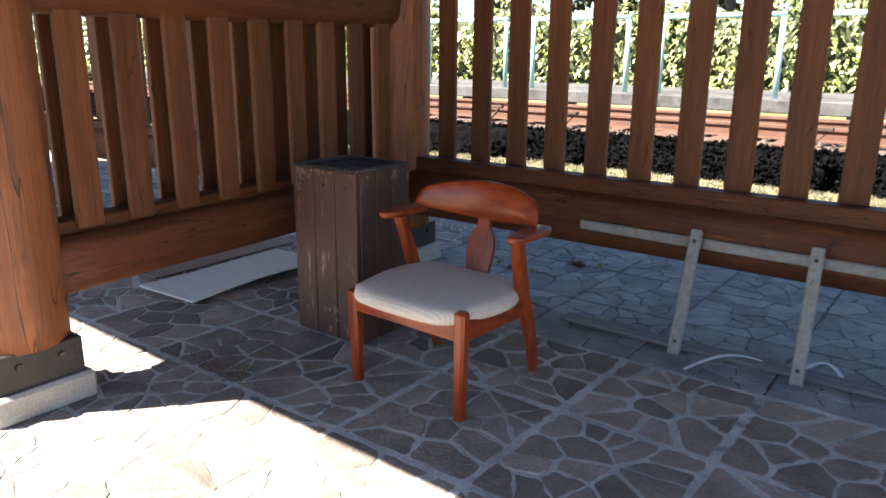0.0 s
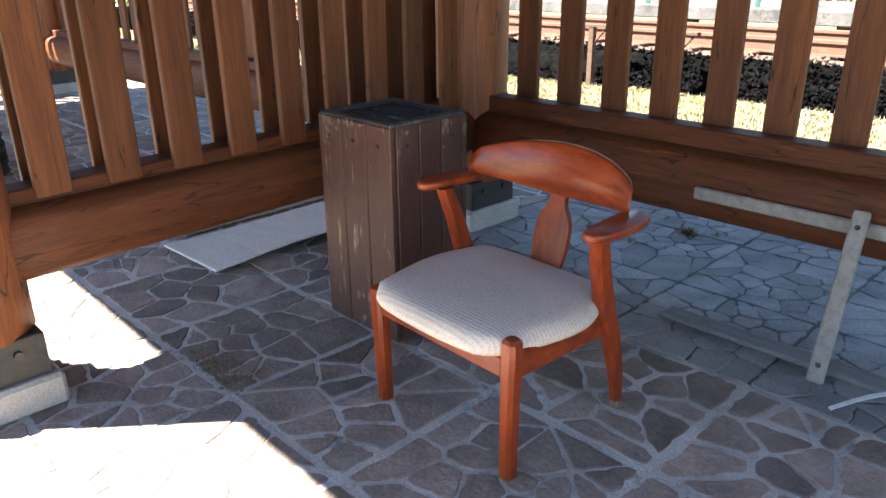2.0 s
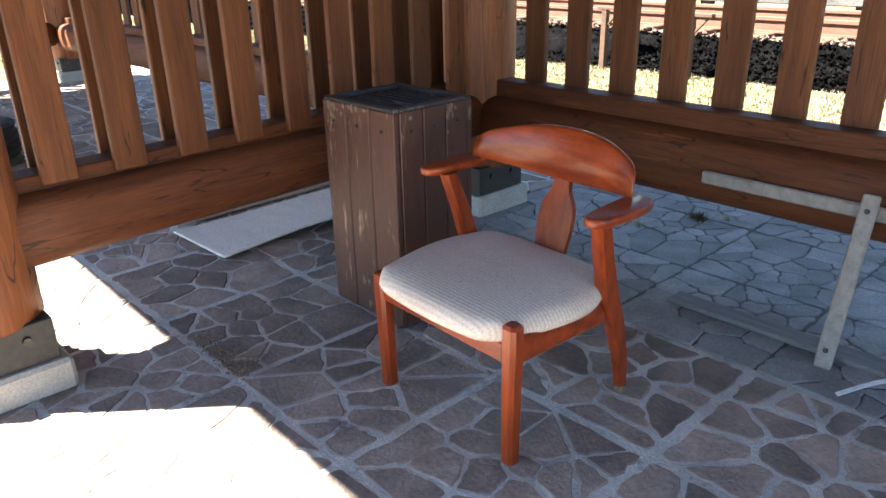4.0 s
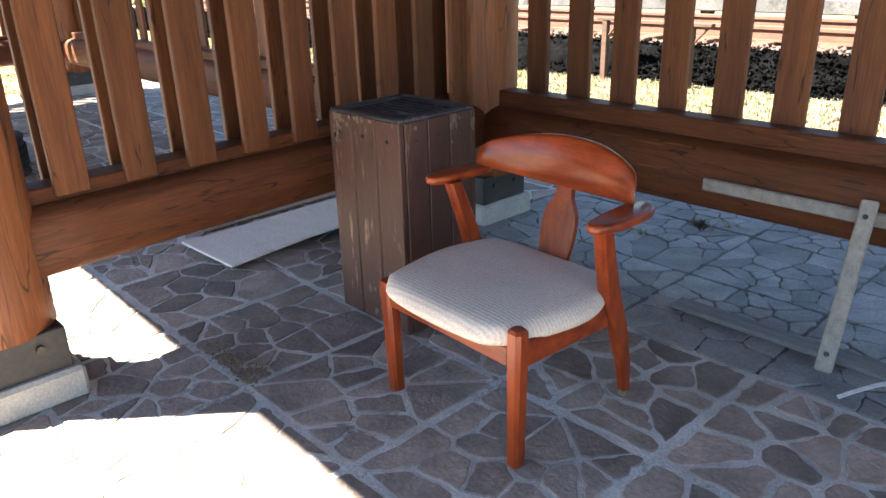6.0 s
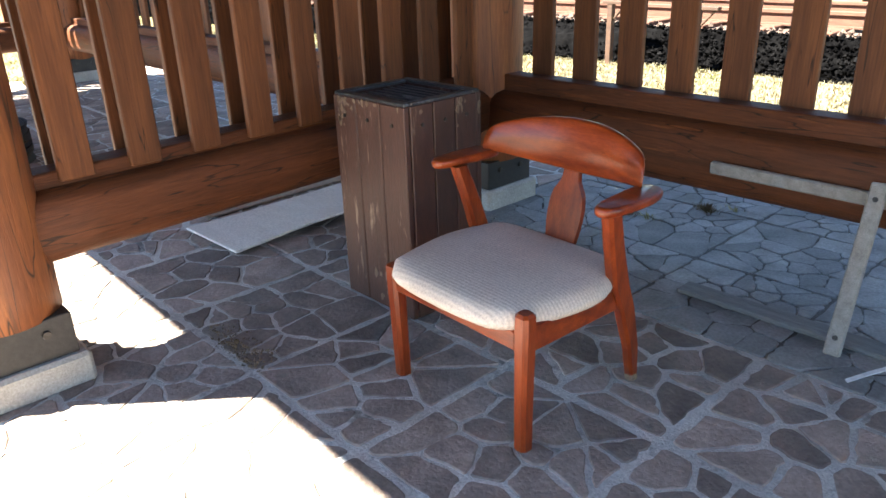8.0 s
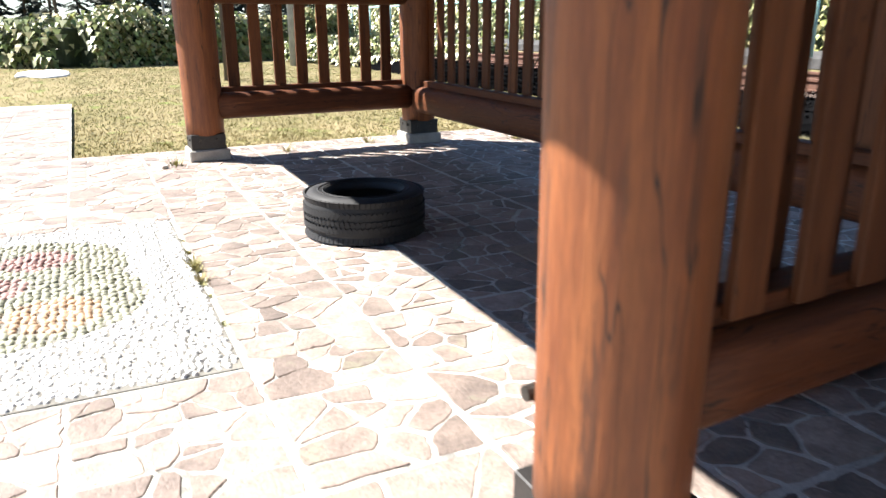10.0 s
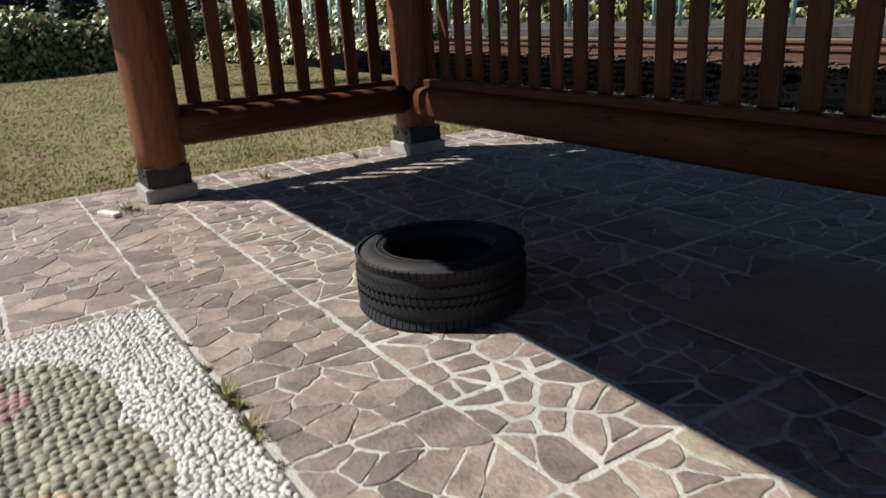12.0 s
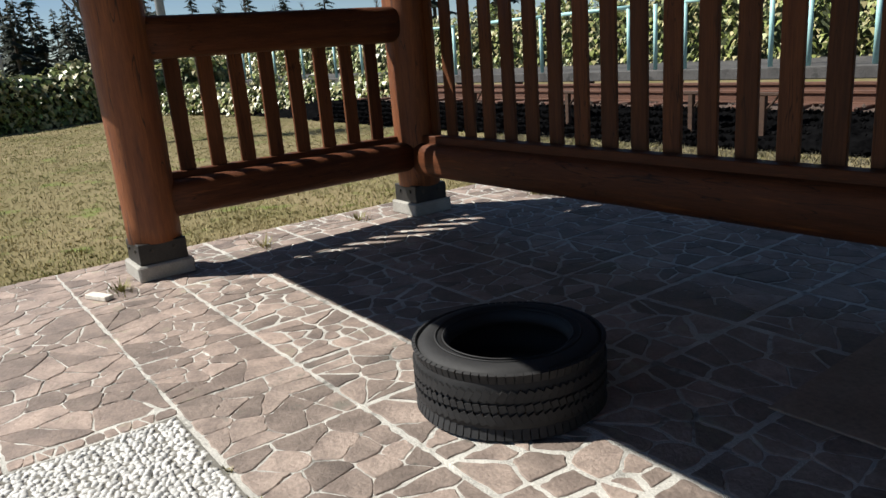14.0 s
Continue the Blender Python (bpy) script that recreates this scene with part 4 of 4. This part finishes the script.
# ---- pebble mosaic ----
def mosaic():
    x0, x1, y0, y1 = -6.45, -4.20, -1.6, 0.765
    bm = box(((x0 + x1) / 2, (y0 + y1) / 2, -0.02), (x1 - x0, y1 - y0, 0.05), 0)
    tagged(part("mosaic_bed", bm, GROUT), "cement bed of the pebble mosaic", "floor", kind="structure")
    groups = {"white": ([], []), "green": ([], []), "red": ([], []), "orange": ([], [])}

    def pebble(kind, x, y, a, rx, ry, h):
        verts, faces = groups[kind]
        b = len(verts)
        for r, z in ((1.0, 0.002), (0.72, h * 0.75)):
            for q in range(7):
                g = 2 * math.pi * q / 7
                px, py = rx * r * math.cos(g), ry * r * math.sin(g)
                verts.append((x + px * math.cos(a) - py * math.sin(a), y + px * math.sin(a) + py * math.cos(a), z))
        verts.append((x, y, h))
        for q in range(7):
            p = (q + 1) % 7
            faces.append((b + q, b + p, b + 7 + p, b + 7 + q))
            faces.append((b + 7 + q, b + 7 + p, b + 14))

    cx, cy = -5.42, -0.32
    def in_flower(x, y):
        a = math.atan2(y - cy, x - cx)
        return math.hypot(x - cx, (y - cy) * 1.05) < 0.80 + 0.15 * abs(math.cos(2.5 * a + 0.5))

    step = 0.034
    for i in range(int((x1 - x0) / step)):
        for j in range(int((y1 - y0) / step)):
            x = x0 + step * (i + 0.5 * (j % 2)) + random.uniform(-0.008, 0.008)
            y = y0 + step * (j + 0.5) + random.uniform(-0.008, 0.008)
            if y < -1.1 or not in_flower(x, y):
                continue
            kind = "green"
            for fx, fy, fr, fk in ((-5.86, 0.06, 0.17, "red"), (-5.03, 0.15, 0.20, "orange"), (-5.46, -0.12, 0.16, "red")):
                if math.hypot(x - fx, y - fy) < fr:
                    kind = fk
            a = math.atan2(y - cy, x - cx) + random.uniform(-0.7, 0.7)
            big = random.uniform(0.8, 1.25)
            pebble(kind, x, y, a, 0.0225 * big, 0.0175 * big, random.uniform(0.012, 0.021))
    step = 0.0205
    for i in range(int((x1 - x0) / step)):
        for j in range(int((y1 - y0) / step)):
            x = x0 + step * (i + 0.5 * (j % 2)) + random.uniform(-0.0085, 0.0085)
            y = y0 + step * (j + 0.5) + random.uniform(-0.0085, 0.0085)
            if y < -0.9 or x > x1 - 0.012 or in_flower(x, y) or x < x0 + 0.01 or y > y1 - 0.012:
                continue
            pebble("white", x, y, random.uniform(0, 3.1), 0.0145 * random.uniform(0.8, 1.3), 0.0115 * random.uniform(0.8, 1.25), random.uniform(0.008, 0.016) + (0.007 if abs(y - 0.60) < 0.045 else 0))
    for kind, mat in (("white", WHITE_PEBBLE), ("green", GREEN_PEBBLE), ("red", RED_PEBBLE), ("orange", ORANGE_PEBBLE)):
        soup("pebbles", *groups[kind], mat, kind + " rounded pebbles set in the floor mosaic", "pebbles", smooth=True)


mosaic()


# ---- crazy paving, stone by stone ----
def clip(poly, px, py, nx, ny):
    """The part of poly on the side of the line through (px, py) against its normal."""
    out = []
    for k in range(len(poly)):
        a, b = poly[k], poly[(k + 1) % len(poly)]
        da, db = (a[0] - px) * nx + (a[1] - py) * ny, (b[0] - px) * nx + (b[1] - py) * ny
        if da <= 0:
            out.append(a)
        if (da < 0 < db) or (db < 0 < da):
            f = da / (da - db)
            out.append((a[0] + (b[0] - a[0]) * f, a[1] + (b[1] - a[1]) * f))
    return out


def cells(x0, y0, x1, y1, count, gap, uneven=0.7):
    """Irregular stones that fill a panel, parted by a joint of about the given width."""
    seeds = []
    tries = 0
    least = 0.46 * math.sqrt((x1 - x0) * (y1 - y0) / count)
    while len(seeds) < count and tries < 400:
        tries += 1
        p = (random.uniform(x0 + 0.02, x1 - 0.02), random.uniform(y0 + 0.02, y1 - 0.02))
        if all(math.hypot(p[0] - q[0], p[1] - q[1]) > least for q in seeds):
            seeds.append((*p, random.uniform(0.0, least * uneven) ** 2))
    found = []
    for p in seeds:
        poly = [(x0, y0), (x1, y0), (x1, y1), (x0, y1)]
        for q in seeds:
            if q is p:
                continue
            nx, ny = q[0] - p[0], q[1] - p[1]
            d = math.hypot(nx, ny)
            nx, ny = nx / d, ny / d
            g = gap * random.uniform(0.15, 0.95)
            part_way = max(0.3 * d, min(0.7 * d, d / 2 + (p[2] - q[2]) / (2 * d))) - g
            poly = clip(poly, p[0] + nx * part_way, p[1] + ny * part_way, nx, ny)
            if len(poly) < 3:
                break
        if len(poly) >= 3:
            found.append(poly)
    return found


def rough(poly):
    """Breaks corners and bends edges a little."""
    out = []
    n = len(poly)
    for k in range(n):
        a, b, c = poly[k - 1], poly[k], poly[(k + 1) % n]
        la, lc = math.hypot(a[0] - b[0], a[1] - b[1]), math.hypot(c[0] - b[0], c[1] - b[1])
        if min(la, lc) < 0.012:
            out.append(b)
            continue
        r = min(0.008, 0.25 * min(la, lc)) * random.uniform(0.5, 1.2)
        out.append((b[0] + (a[0] - b[0]) / la * r, b[1] + (a[1] - b[1]) / la * r))
        out.append((b[0] + (c[0] - b[0]) / lc * r, b[1] + (c[1] - b[1]) / lc * r))
        for f in ((0.28, 0.52, 0.76) if lc > 0.1 else (0.5,) if lc > 0.05 else ()):
            f += random.uniform(-0.07, 0.07)
            j = random.uniform(-0.008, 0.005) / lc
            out.append((b[0] + (c[0] - b[0]) * f + (c[1] - b[1]) * -j, b[1] + (c[1] - b[1]) * f + (c[0] - b[0]) * j))
    return out


def stone_geometry(poly, top, tilt):
    cx, cy = sum(p[0] for p in poly) / len(poly), sum(p[1] for p in poly) / len(poly)
    n = len(poly)
    verts = [(x, y, -0.012) for x, y in poly]
    for shrink, z in ((1.0, top - 0.003), (0.0, top)):
        for x, y in poly:
            d = math.hypot(x - cx, y - cy) or 1
            s_ = 1.0 if shrink else max(0.0, 1 - 0.004 / d)
            px, py = cx + (x - cx) * s_, cy + (y - cy) * s_
            verts.append((px, py, z + tilt[0] * (px - cx) + tilt[1] * (py - cy)))
    faces = []
    for ring in (0, n):
        for k in range(n):
            m = (k + 1) % n
            faces.append((ring + k, ring + m, ring + n + m, ring + n + k))
    faces.append(tuple(range(2 * n, 3 * n)))
    return verts, faces


def paving():
    xs = [-1.281 - 0.5265 * k for k in range(-8, 16)]
    xs.sort()
    ys = [-1.58, -1.02, -0.45, 0.20, 0.785, 1.31, 1.783, 2.348, 2.905, 3.45, 4.0, 4.5]
    single = 0
    far_sets = {"brown": ([], []), "grey": ([], [])}
    panels = [(a, b, c, d) for a, b in zip(xs, xs[1:]) for c, d in zip(ys, ys[1:])]
    # The path that leaves over the lawn.
    px = [-9.1 - 0.53 * k for k in range(10)]
    panels += [(b, a, c, d) for a, b in zip(px, px[1:]) for c, d in zip(ys, ys[1:]) if d < 0.3]
    for x0, x1, y0, y1 in panels:
        if x1 > 2.6 or (x0 < -9.2 and y1 > 0.3):
            continue
        x0 = max(x0, PATIO_X[0]) if x1 > PATIO_X[0] + 0.05 else x0
        if x1 - x0 < 0.1:
            continue
        cx, cy = (x0 + x1) / 2, (y0 + y1) / 2
        if x0 < -4.19 < x1 and cy < 0.78:
            x0 = -4.19
        elif -6.47 < cx and cx < -4.2 and cy < 0.78:
            if x0 < -6.46 and x1 > -6.46:
                x1 = -6.46
            else:
                continue
        slate = cy > 2.9 and cx > -2.9
        count = 22 if slate else random.randint(11, 18)
        gap = 0.0045 if slate else random.uniform(0.009, 0.019) if cx > -4 else random.uniform(0.003, 0.009) if cy < 1.31 else random.uniform(0.008, 0.018)
        j = 0.006 if slate else random.uniform(0.011, 0.018) if cx > -4 or cy > 1.31 else random.uniform(0.004, 0.010)
        for poly in cells(x0 + j, y0 + j, x1 - j, y1 - j, count, gap, 0.0 if slate else 0.7):
            poly = rough(poly)
            if len(poly) < 3:
                continue
            verts, faces = stone_geometry(poly, (0.0065 if slate else 0.004) + random.uniform(-0.0015, 0.0025), (random.uniform(-0.012, 0.012), random.uniform(-0.012, 0.012)))
            near = (-3.4 < cx < -0.75 and 1.3 < cy < 2.9) or (-6.5 < cx < -4.4 and 0.75 < cy < 1.8)
            if near and single < 300:
                single += 1
                mx, my = sum(p[0] for p in poly) / len(poly), sum(p[1] for p in poly) / len(poly)
                me = bpy.data.meshes.new("flagstone")
                me.from_pydata([(v[0] - mx, v[1] - my, v[2]) for v in verts], [], faces)
                me.materials.append(STONE)
                piece("flagstone", me, floor, Matrix.Translation((mx, my, 0)))
            else:
                vs, fs = far_sets["grey" if slate else "brown"]
                b = len(vs)
                vs += verts
                fs += [tuple(b + q for q in f) for f in faces]
    for kind, mat in (("brown", STONE_JOINED), ("grey", SLATE)):
        soup("paving_stones", *far_sets[kind], mat, kind + " crazy-paving stones of the terrace", "").parent = floor


paving()
